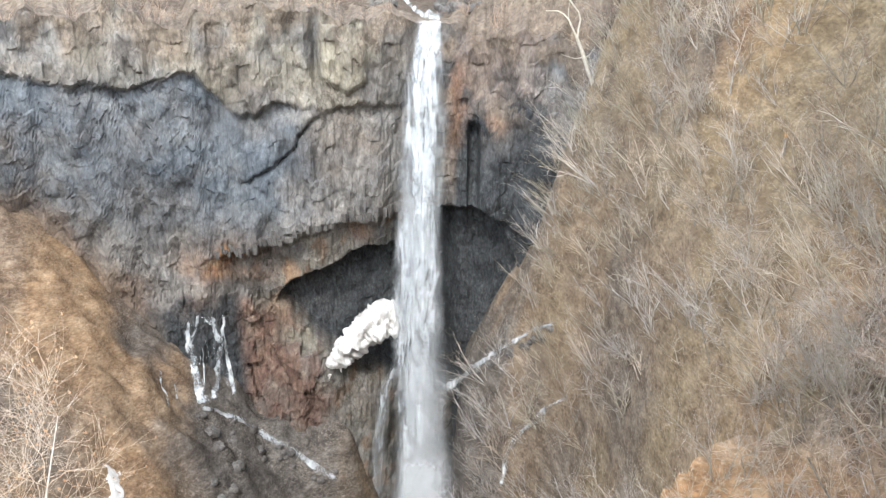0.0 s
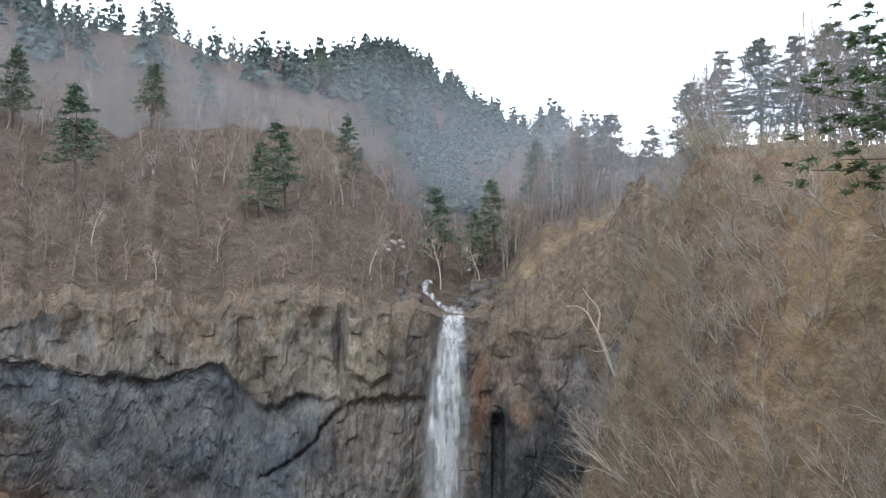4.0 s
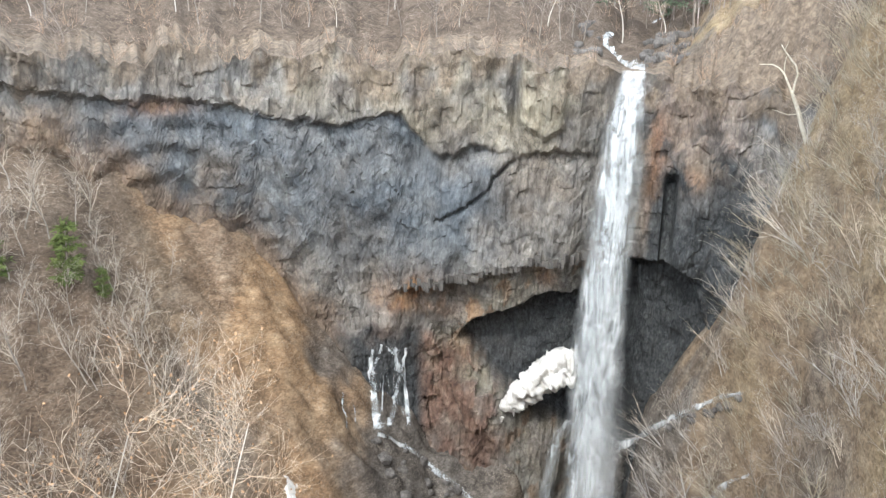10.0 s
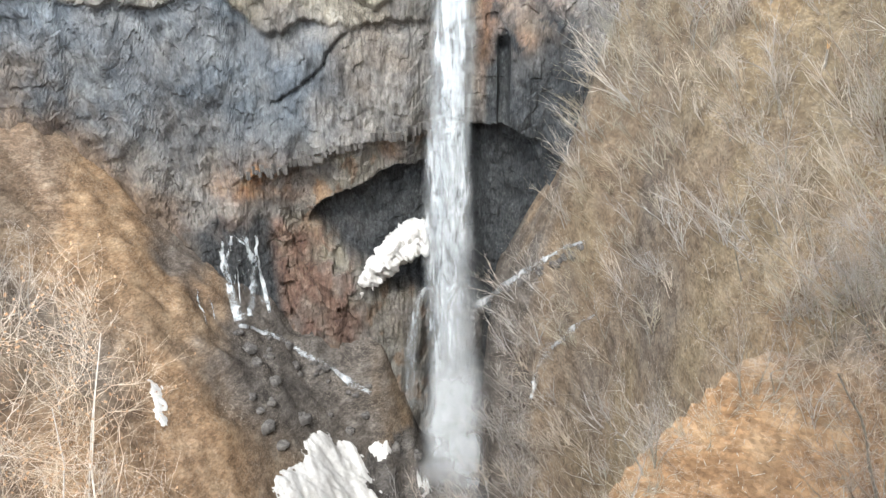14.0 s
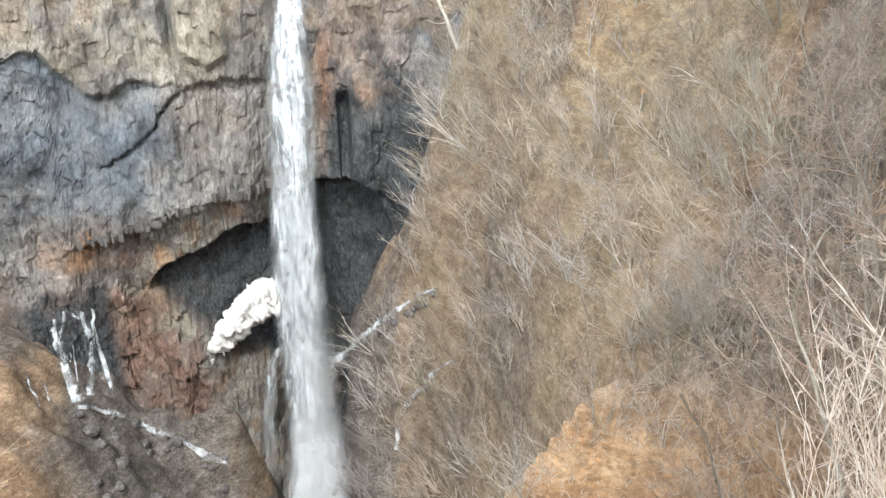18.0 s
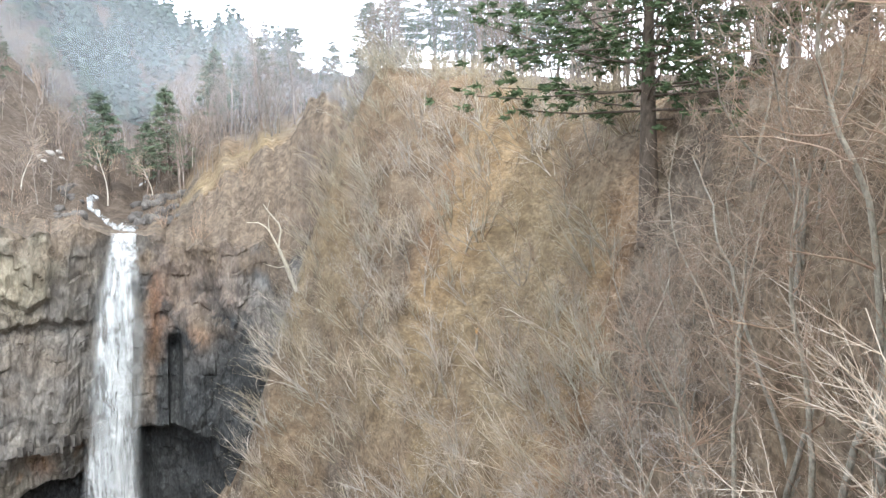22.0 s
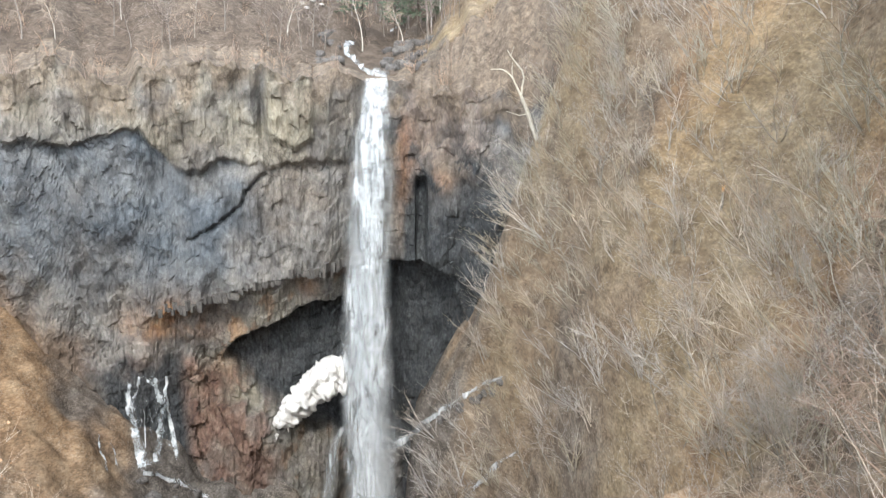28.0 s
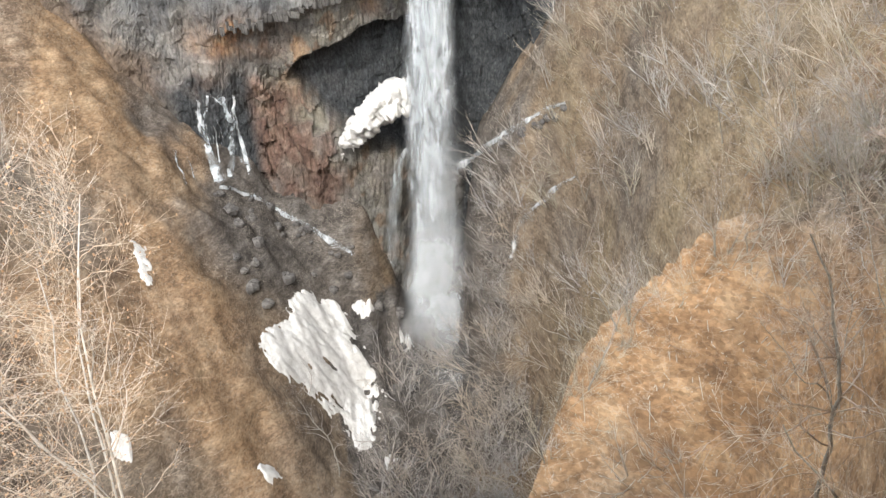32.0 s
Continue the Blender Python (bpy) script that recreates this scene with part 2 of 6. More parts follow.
def twig_material(name, tints):
    k = Mat(name, 0.9, 0.15)
    c = k.ramp(k.island(), [(i / (len(tints) - 1), t) for i, t in enumerate(tints)])
    c = k.mix(0.45, c, k.ramp(k.noise(0.35, detail=3), [(0.35, 0.6), (0.65, 1.25)]), "MULTIPLY")
    k.colour(k.mix(1.0, c, k.ramp(k.noise(0.09, detail=3), [(0.38, (1.08, 0.98, 0.86)), (0.62, (0.9, 0.92, 0.96))]), "MULTIPLY"))
    return k.m


def needle_material(name, dark, light):
    k = Mat(name, 0.85, 0.15)
    v = k.mix(0.5, k.island(), k.noise(0.8, detail=4))
    c = k.ramp(v, [(0.2, dark), (0.8, light)])
    k.colour(k.mix(0.4, c, k.ramp(k.chance(), [(0, (0.7, 0.75, 0.85)), (1, (1.2, 1.15, 0.95))]), "MULTIPLY"))
    return k.m


def snow_material(name, dirt):
    k = Mat(name, 0.7, 0.3)
    v = k.noise(0.8, detail=9, rough=0.68)
    k.colour(k.ramp(v, [(0.24, dirt), (0.38, (0.5, 0.485, 0.455)), (0.6, (0.64, 0.625, 0.6))]))
    k.bump(v, 0.7, 0.25)
    return k.m


def mist_material():
    k = Mat("drifting_mist", 0.9, 0.0)
    k.colour((0.82, 0.85, 0.87))
    v = k.ramp(k.noise(0.16, (1, 1, 0.6), detail=5, rough=0.6), [(0.3, 0.35), (0.7, 1.0)])
    k.alpha(k.math("MULTIPLY", v, k.attribute("thick")))
    return k.m


MIST = mist_material()
# sheet colour that lays painted haze over whatever stands behind it
HAZE = Mat("haze_sheet_tint", 0.9, 0.0)
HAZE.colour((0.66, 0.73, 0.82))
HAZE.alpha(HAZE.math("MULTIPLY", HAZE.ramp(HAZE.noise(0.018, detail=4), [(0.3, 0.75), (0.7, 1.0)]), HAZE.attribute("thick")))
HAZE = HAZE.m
ROCK = rock_material()
GROUND = ground_material()
WATER = water_material("white_water", (0.40, 0.60))
SPRAY = water_material("spray", (0.36, 0.74))
BARK = bark_material("grey_bark", (0.14, 0.122, 0.105), (0.43, 0.395, 0.35))
BIRCH = bark_material("pale_birch_bark", (0.28, 0.26, 0.23), (0.66, 0.63, 0.57))
PINEBARK = bark_material("dark_conifer_bark", (0.04, 0.033, 0.028), (0.14, 0.115, 0.095))
DEADWOOD = bark_material("bleached_dead_wood", (0.25, 0.23, 0.19), (0.66, 0.63, 0.54))
TWIG = twig_material("bare_twigs", [(0.26, 0.23, 0.2), (0.54, 0.5, 0.445), (0.38, 0.34, 0.295), (0.66, 0.63, 0.58)])
TWIG_NEAR = twig_material("dark_near_twigs", [(0.17, 0.135, 0.112), (0.37, 0.33, 0.275), (0.28, 0.205, 0.16), (0.5, 0.46, 0.4)])
TWIG_GREY = twig_material("grey_twigs", [(0.25, 0.23, 0.215), (0.43, 0.41, 0.39), (0.34, 0.31, 0.29), (0.54, 0.52, 0.5)])
TWIG_PALE = twig_material("pale_twigs", [(0.42, 0.34, 0.26), (0.58, 0.51, 0.42), (0.46, 0.34, 0.24), (0.68, 0.62, 0.53)])
TWIG_FAR = twig_material("dull_twigs", [(0.16, 0.13, 0.115), (0.29, 0.25, 0.222), (0.22, 0.185, 0.165), (0.4, 0.365, 0.33)])
TWIG_RED = twig_material("reddish_budding_twigs", [(0.22, 0.16, 0.125), (0.35, 0.27, 0.21), (0.28, 0.2, 0.155), (0.45, 0.38, 0.31)])
# conifer green lightened: the haze over slope and ridge is in the colour
NEEDLES = needle_material("haze_lightened_needles", (0.0633, 0.092, 0.0667), (0.149, 0.19, 0.132))
TWIG_WOODS = twig_material("woodland_twigs", [(0.15, 0.125, 0.115), (0.3, 0.265, 0.245), (0.21, 0.172, 0.157), (0.42, 0.385, 0.36)])
TWIG_OLIVE = twig_material("lichen_twigs", [(0.25, 0.225, 0.17), (0.5, 0.47, 0.385), (0.36, 0.325, 0.25), (0.62, 0.59, 0.51)])
TWIG_BUD = twig_material("red_budding_shoots", [(0.3, 0.17, 0.13), (0.5, 0.36, 0.28), (0.36, 0.2, 0.15), (0.55, 0.46, 0.37)])
LICHEN = bark_material("lichen_bark", (0.11, 0.1, 0.08), (0.38, 0.36, 0.31), 9.0)
WOODBARK = bark_material("dull_woodland_bark", (0.1, 0.088, 0.078), (0.3, 0.27, 0.24), 4.0)
# distance haze is put into this lighter, bluer green of the far woods
NEEDLES_FAR = needle_material("haze_tinted_needles", (0.065, 0.091, 0.0884), (0.111, 0.143, 0.134))
NEEDLES_NEAR = needle_material("pine_needles", (0.039, 0.0715, 0.0338), (0.13, 0.176, 0.091))
GREENBUSH = needle_material("olive_shrub_leaves", (0.05, 0.075, 0.02), (0.15, 0.18, 0.06))
SNOW = snow_material("old_snow", (0.42, 0.39, 0.34))
ICE = snow_material("cream_ice", (0.34, 0.31, 0.24))
STONE = bark_material("grey_stone", (0.0455, 0.0429, 0.041), (0.169, 0.159, 0.15), 2.0)
PALESTONE = bark_material("pale_stone", (0.24, 0.23, 0.215), (0.6, 0.58, 0.55), 2.0)
METAL = Mat("painted_rail", 0.5).colour((0.45, 0.43, 0.38)).m
RAW = Mat("torn_orange_wood", 0.8).colour((0.55, 0.31, 0.12)).m
BUDS = needle_material("orange_buds", (0.3, 0.17, 0.09), (0.46, 0.3, 0.18))
STONE_FACE = bark_material("grey_column_stone", (0.045, 0.043, 0.042), (0.17, 0.16, 0.148), 1.4)
BIRCH_TWIG = twig_material("birch_twigs", [(0.378, 0.306, 0.234), (0.558, 0.504, 0.432), (0.414, 0.306, 0.225), (0.63, 0.594, 0.522)])

# ---- the lie of the land, in polar measure round the viewing platform ----


def hashed(i, j, k, seed):
    n = (i * 374761393 + j * 668265263 + k * 2147483647 + seed * 1274126177) & 0xFFFFFFFF
    n = ((n ^ (n >> 13)) * 1274126177) & 0xFFFFFFFF
    return ((n ^ (n >> 16)) & 0xFFFF) / 65535.0


def lump(x, y, z=0.0, seed=1):
    """Smooth value noise from -1 to 1 on arrays."""
    x, y, z = np.broadcast_arrays(np.asarray(x, float), np.asarray(y, float), np.asarray(z, float))
    i, j, k = (np.floor(v).astype(np.int64) for v in (x, y, z))
    u, v, w = x - i, y - j, z - k
    u, v, w = (q * q * (3 - 2 * q) for q in (u, v, w))
    total = 0.0
    for a in (0, 1):
        for b in (0, 1):
            for c in (0, 1):
                total = total + hashed(i + a, j + b, k + c, seed) * np.where(a, u, 1 - u) * np.where(b, v, 1 - v) * np.where(c, w, 1 - w)
    return total * 2 - 1


def rough_noise(x, y, z=0.0, octaves=4, seed=1, gain=0.5):
    total, amp, f = 0.0, 1.0, 1.0
    for o in range(octaves):
        total = total + amp * lump(np.asarray(x) * f, np.asarray(y) * f, np.asarray(z) * f, seed + o * 7)
        amp, f = amp * gain, f * 2.03
    return total


def ease(v, a, b):
    q = np.clip((np.asarray(v, float) - a) / (b - a), 0, 1)
    return q * q * (3 - 2 * q)


def bend(at, knots):
    """A smooth curve through few knots."""
    x = [k[0] for k in knots]
    y = [k[1] for k in knots]
    at = np.asarray(at, float)
    return (np.interp(at - 0.6, x, y) + np.interp(at, x, y) + np.interp(at + 0.6, x, y)) / 3


def soft_max(a, b, w):
    d = np.clip(0.5 + 0.5 * (a - b) / w, 0, 1)
    return b + (a - b) * d + w * d * (1 - d)


def cliff_r(az):
    return bend(az, [(-60, 105), (-34, 120), (-25, 127), (-12, 134), (0, 133), (8, 130.5), (12.5, 131.5), (15, 133), (18, 131.5), (24, 127), (28, 121), (34, 112)])


def cliff_top(az):
    uneven = 1.9 * rough_noise(np.asarray(az, float) * 0.55, 2.2, seed=77, octaves=4, gain=0.6) * (1 - np.exp(-((np.asarray(az, float) - 15) / 2.2) ** 2))
    return uneven + bend(az, [(-60, 104), (-34, 102), (-25.6, 99.5), (-22, 97), (-18.8, 97.5), (-11, 99), (-3.5, 98.5), (3.3, 97.8), (7.5, 97.0), (11, 98.6), (13, 97.3), (15, 96.7), (17.3, 96), (23.3, 94.6), (26, 93.6), (28, 98), (34, 110)])


def skyline(az):
    """Elevation of the bare ridge line behind everything."""
    return bend(az, [(-40, 22), (-26, 18.5), (-16, 17.0), (-12, 15.6), (-5.4, 16.0), (2.7, 13.0), (9.2, 15.4), (14.5, 13.4), (19.5, 10.4), (23.3, 10.6), (27, 9.0), (31, 7.5), (60, 6)])


def plateau(az, r):
    """Forest slopes, the stream's side valley and the spur above the cliff."""
    u = np.maximum(r - cliff_r(az), 0)
    steep = 0.45 - 0.33 * np.exp(-((az - 15.5) / 5.5) ** 2) - 0.22 * ease(az, 17, 26)
    rise = steep * (np.minimum(u, 190) - 10 * (1 - np.exp(-u / 10)))
    z = cliff_top(az) + rise
    z = z + np.clip((az - 16.3) * 1.95, 0, 21) * ease(u, 0, 15)
    far = EYE.z + 430 * np.tan(np.radians(skyline(az)))
    z = z + (far - z) * ease(u, 120, 300) + 0.05 * np.clip(u - 300, 0, 400)
    return z + 2.2 * rough_noise(az * 0.6, r * 0.035, seed=5) * ease(u, 4, 40) + 6 * lump(az * 0.16, r * 0.012, seed=9) * ease(u, 60, 160)


def gorge(az, r):
    x, y = r * np.sin(np.radians(az)), r * np.cos(np.radians(az))
    floor = 0.5 + 0.02 * (y - 110) + 0.25 * np.abs(x - 22 - 0.12 * (118 - y)) * ease(np.abs(x - 22), 6, 22)
    left = 43 - 1.07 * (x + 9) + 0.51 * (y - 130)
    left = np.minimum(left, 95 + 0.06 * (left - 95)) + 3.4 * rough_noise(x * 0.06, y * 0.06, seed=21) + 1.0 * rough_noise(x * 0.22, y * 0.22, seed=22)
    top_r = bend(az, [(14, 121), (20, 120), (24, 119), (28, 115), (32.8, 106), (38, 95), (44, 80), (50, 60), (60, 38), (75, 18), (100, 9), (180, 7)])
    top_z = bend(az, [(14, 20), (16.7, 35), (19, 44), (22, 56), (23.3, 66), (24.6, 78), (26, 88), (27.2, 95), (28.5, 103), (30, 112), (32, 118), (32.8, 118.3), (38, 116), (44, 111.5), (50, 107), (60, 106.3), (75, 104), (100, 99.6), (180, 99.4)])
    fall = bend(az, [(14, 1.2), (19, 1.6), (22, 2.3), (26, 2.4), (30, 2.0), (34, 1.45), (38, 1.2), (44, 1.15), (50, 1.6), (60, 1.8), (75, 1.6), (180, 1.6)])
    back = np.maximum(top_r - r, 0)
    right = top_z - fall * (back - 3 * (1 - np.exp(-back / 3))) + 0.10 * np.maximum(r - top_r, 0)
    right = right + 1.8 * rough_noise(x * 0.09, y * 0.09, seed=33) + 0.8 * rough_noise(x * 0.25, y * 0.25, seed=34)
    bench = (5 + 30 * ease(r, 90, 122) + 18 * ease(az, 16.5, 25) * ease(r, 85, 118)) * ease(az, 15.8, 18.5) * (1 - ease(az, 26, 32))
    right = soft_max(right, bench, 3.0)
    inside = ease(az, 15.2, 18.0)
    right = right * inside - 4 * (1 - inside)
    # the bare litter spur below the platform's right side
    spur_r = bend(az, [(20, 26), (24, 33), (27.3, 40), (34.8, 46), (38, 48), (180, 48)])
    spur_z = 74.4 + bend(az, [(38, 0), (44, 2), (50, 8), (55, 14), (60, 22), (75, 38), (100, 48)])
    spur = spur_z - 0.8 * (48 - r) - 1.9 * np.maximum(r - spur_r, 0)
    edge = np.interp(r, [20, 30, 33, 40, 46, 48], [18, 22.5, 24, 27.3, 34.8, 37])
    spur = spur - 3.0 * np.maximum(edge - az, 0) + 0.8 * rough_noise(x * 0.12, y * 0.12, seed=35)
    right = soft_max(right, np.where(az > 8, spur, -20), 1.5)
    z = soft_max(soft_max(floor, left, 4.0), right, 2.0)
    # the lower rock apron under the small springs
    apron = (1 - ease(np.abs(az - 3.0), 4.5, 10.5)) * (3 + 25 * ease(r, 108, 131)) + 2 * rough_noise(az * 0.7, r * 0.15, seed=37)
    z = soft_max(z, apron, 3.0)
    knoll = 99.3 - (1.28 + 0.9 * ease(az, -4, 14)) * np.maximum(r - 0.9, 0) * (1 - ease(np.abs(az), 80, 110))
    return soft_max(z, knoll, 1.0) + 0.3 * rough_noise(x * 0.4, y * 0.4, seed=41, octaves=2)


def ground_z(az, r):
    az, r = np.asarray(az, float), np.asarray(r, float)
    k = np.where(r > cliff_r(az) + 12, 1.0, 0.0) * (1 - ease(np.abs(az), 60, 75)) * (1 - ease(az, 25.5, 30.5))
    k = np.maximum(k, ease(r, 200, 420) * (1 - ease(np.abs(az), 60, 90)))
    return gorge(az, r) * (1 - k) + plateau(np.clip(az, -60, 60), r) * k


def profile(az):
    """Heights of the ground sheet along one direction, at the ranges RR."""
    j = int(np.searchsorted(AZ, az)) % len(AZ)
    i = max(j - 1, 0)
    w = min(max((az - AZ[i]) / max(AZ[j] - AZ[i], 1e-6), 0.0), 1.0)
    return gz[:, i] * (1 - w) + gz[:, j] * w


def land(az, r):
    return float(np.interp(r, RR, profile(az)))


def place(az, r, z=None):
    return Vector((r * math.sin(radians(az)), r * math.cos(radians(az)), land(az, r) if z is None else z))


def sight(az, el, r):
    """The point at horizontal range r seen under an azimuth and elevation from the platform."""
    return Vector((r * math.sin(radians(az)), r * math.cos(radians(az)), EYE.z + r * math.tan(radians(el))))


def mesh_ob(name, verts, faces, mat, parent=None, smooth=False, label=""):
    me = bpy.data.meshes.new(name)
    me.from_pydata(verts if isinstance(verts, list) else verts.tolist(), [], faces if isinstance(faces, list) else faces.tolist())
    me.materials.append(mat)
    if smooth:
        me.shade_smooth()
    ob = new(name, me)
    if parent is not None:
        ob.parent = parent
    if label:
        ob["label"] = label
    return ob


def grid_faces(rows, cols, wrap=False):
    i, j = np.meshgrid(np.arange(rows - 1), np.arange(cols if wrap else cols - 1), indexing="ij")
    j2 = (j + 1) % cols
    return np.stack([i * cols + j, i * cols + j2, (i + 1) * cols + j2, (i + 1) * cols + j], -1).reshape(-1, 4)


def mask(ob, name, values):
    a = ob.data.attributes.new(name, "FLOAT", "POINT")
    a.data.foreach_set("value", np.asarray(values, np.float32).ravel())


# ground: one sheet out to the horizon
AZ = np.concatenate([np.arange(-180, -40, 2.5), np.arange(-40, 78, 0.33), np.arange(72, 180, 2.5)])
RR = np.concatenate([np.linspace(0.0, 20, 26), np.geomspace(20.7, 105, 95), np.linspace(105.6, 150, 70), np.geomspace(151, 700, 110), np.geomspace(730, 4200, 12)])
gr, ga = np.meshgrid(RR, AZ, indexing="ij")
gz = ground_z(ga, gr)
gz = np.where(gr > 700, gz + 0.02 * (gr - 700), gz)
gx, gy = gr * np.sin(np.radians(ga)), gr * np.cos(np.radians(ga))
ground = mesh_ob("ground", np.stack([gx, gy, gz], -1).reshape(-1, 3), grid_faces(len(RR), len(AZ), True), GROUND, smooth=True)
tagged(ground, "steep gorge slopes and plateau covered in brown leaf litter", "ground", kind="structure")
beyond = gr > cliff_r(ga) + 2
mask(ground, "forest", np.maximum(ease(gr - cliff_r(ga), 2, 14) * np.where(ga > 26, ease(gr, 130, 170), 1) * (1 - 0.95 * ease(ga, 17, 19) * (1 - ease(gr, 165, 195))), 0.8 * ease(-ga, 15, 22) * (gr > 60)))
spur = np.exp(-((ga - (15.5 + (gz - 97) * 0.55)) / 1.3) ** 2) * ease(gz, 97, 101) * (1 - ease(gz, 112, 120)) * ease(gr, 130, 140) * (1 - ease(gr, 165, 180))
mask(ground, "grass", (0.75 * spur * (0.7 + 0.5 * rough_noise(gx * 0.3, gy * 0.3, seed=15)) + 0.4 * ease(ga, 22, 26) * (1 - ease(ga, 50, 58)) * ease(rough_noise(gx * 0.07, gy * 0.07, gz * 0.07, seed=16), -0.1, 0.5) * (gr > 50)).clip(0, 1))
gel = np.degrees(np.arctan2(gz - EYE.z, np.maximum(gr, 0.1)))
mask(ground, "rusty", (ease(ga, 20, 24) * (1 - ease(gr, 46, 52)) * ease(-gel, 26, 33) * (0.8 + 0.5 * lump(gx * 0.12, gy * 0.12, seed=3))).clip(0, 1) + 0.55 * ease(-ga, -4, 6) * ease(lump(gx * 0.07, gy * 0.07, seed=4), -0.45, 0.25) * ~beyond + 0.5 * ease(ga, 17, 25) * ease(lump(gx * 0.08, gy * 0.08, seed=14), -0.2, 0.4) * ~beyond * (gr > 52))
mask(ground, "stone", 0.8 * ease(ga, 14, 16) * (1 - ease(ga + 2 * rough_noise(gx * 0.2, gy * 0.2, seed=18), 19.5, 22.5)) * ease(gr, 92, 100) * ~beyond + ((np.abs(gx - 24) < 16) & (gy > 80) & (gz < 12)) * 0.9 + (ga > 12) * (ga < 20) * beyond * (gr < 170) * 0.7 * (lump(gx * 0.3, gy * 0.3, seed=6) > -0.2) + ease(8.0 - np.abs(ga - 2.5) + 3.5 * rough_noise(gx * 0.12, gy * 0.12, seed=8), -1.5, 2.5) * ease(gr, 100, 112) * ~beyond * 0.85 + 0.4 * ease(rough_noise(gx * 0.09, gy * 0.04, seed=7), 0.3, 0.8) * (ga < 0) * (gr > 55) * ~beyond)

# ---- the cliff ----


def crack_z(az):
    return bend(az, [(-40, 96), (-24.8, 92.4), (-18.9, 90.6), (-14, 91.4), (-7.5, 87.2), (-1.4, 89), (0, 86), (1.9, 81.4), (4.5, 84), (7.1, 83.6), (10.3, 84.8), (13, 84), (17, 88), (24, 88), (34, 90)])


def ledge_z(az):
    return bend(az, [(-40, 40), (-6, 52), (-0.8, 59.2), (3.7, 61.5), (5.8, 64), (11.7, 65.6), (15, 66), (18, 67), (24, 60), (34, 60)])


def cave_z(az):
    return bend(az, [(-40, 30), (2.4, 40), (3.6, 52), (6.3, 55), (10.4, 58.5), (13, 60), (16, 66), (19.5, 66), (22, 54), (24.5, 44), (34, 44)])


CA = np.arange(-36, 30.01, 0.14)
CZ = np.concatenate([np.arange(-2, 40, 0.55), np.arange(40, 100.01, 0.34)])
TOP = 12
caz, czz = np.meshgrid(CA, CZ, indexing="xy")
s = caz * 2.3                                   # metres along the face
top = cliff_top(caz)
frac = (czz - CZ[0]) / (CZ[-1] - CZ[0])
zz = CZ[0] + (top - CZ[0]) * frac
rag = 1.1 * rough_noise(s * 0.22, zz * 0.1, seed=51, octaves=3) + 0.35 * lump(s * 1.3, zz * 0.05, seed=52)
over = ease(zz, crack_z(caz) - 0.5 + rag, crack_z(caz) + 0.6 + rag)                # 1 above the crack
under_ledge = (1 - ease(zz, ledge_z(caz) - 0.6 + rag * 0.6, ledge_z(caz) + 0.3 + rag * 0.6)) * ease(caz, -3, 2.5)
fl = bend(caz, [(2, 52), (4, 49), (6, 44), (8, 39), (12, 35), (16, 33), (25, 40)])
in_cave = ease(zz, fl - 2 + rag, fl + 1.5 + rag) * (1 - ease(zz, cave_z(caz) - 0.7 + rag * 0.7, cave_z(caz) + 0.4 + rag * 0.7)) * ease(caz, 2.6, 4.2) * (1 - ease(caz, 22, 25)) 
hang = bend(caz, [(-36, 0.3), (-25, 0.8), (-12, 1), (-10, 0.2), (-8, 1), (-1, 1), (0.2, 0.1), (2, 0.6), (5, 0.9), (6.5, 0.3), (8, 1), (11, 0.8), (12.5, 0.2), (17, 0.05), (30, 0.2)])
off = -1.5 * over * hang
patchy = ease(lump(caz * 0.33, 3.3, seed=95), -0.35, 0.3)
off = off + (0.25 + 1.1 * patchy) * np.exp(-((zz - crack_z(caz) + 1.1 - rag) / 1.1) ** 2) * hang
off = off - 2.2 * (1 - over) * np.exp(-((zz - ledge_z(caz) - 3) / 9) ** 2) * ease(caz, -4, 4) * (1 - ease(caz, 16, 20))
off = off + 2.6 * under_ledge + (5.5 - 3.6 * ease(caz, 15.0, 18)) * in_cave
off = off - 9 * (1 - ease(zz, 8, 50)) * (1 - 0.55 * ease(caz, 9, 14))
# the tan block hangs forward beside the fall
block = ease(caz, 7.0, 7.5) * (1 - ease(caz, 10.2, 10.8)) * ease(zz, 85.5 + 1.2 * np.abs(caz - 9.2) + rag * 0.4, 87 + 1.2 * np.abs(caz - 9.2) + rag * 0.4)
grooved = np.exp(-((caz - 7.05) / 0.35) ** 2) * ease(zz, 84, 90)
off = off - 1.5 * block + 1.8 * grooved
# slot for the fall and the dark chimney beside it
off = off + 1.6 * np.exp(-((caz - 15.0 + (97 - zz) * 0.012) / 1.6) ** 2)
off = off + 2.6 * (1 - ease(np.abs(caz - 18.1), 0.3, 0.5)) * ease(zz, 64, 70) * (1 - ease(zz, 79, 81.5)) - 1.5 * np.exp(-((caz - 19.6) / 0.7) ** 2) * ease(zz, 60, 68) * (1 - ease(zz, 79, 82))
# arched joints in the blue lava, left part
arch = np.hypot((s + 41) / 1.0, (zz - 71) / 0.9)
off = off + 0.5 * np.sin(arch * 1.1 + 2 * lump(s * 0.1, zz * 0.1, seed=58)) * np.exp(-(np.abs(arch - 14) / 9) ** 2) * (1 - over)
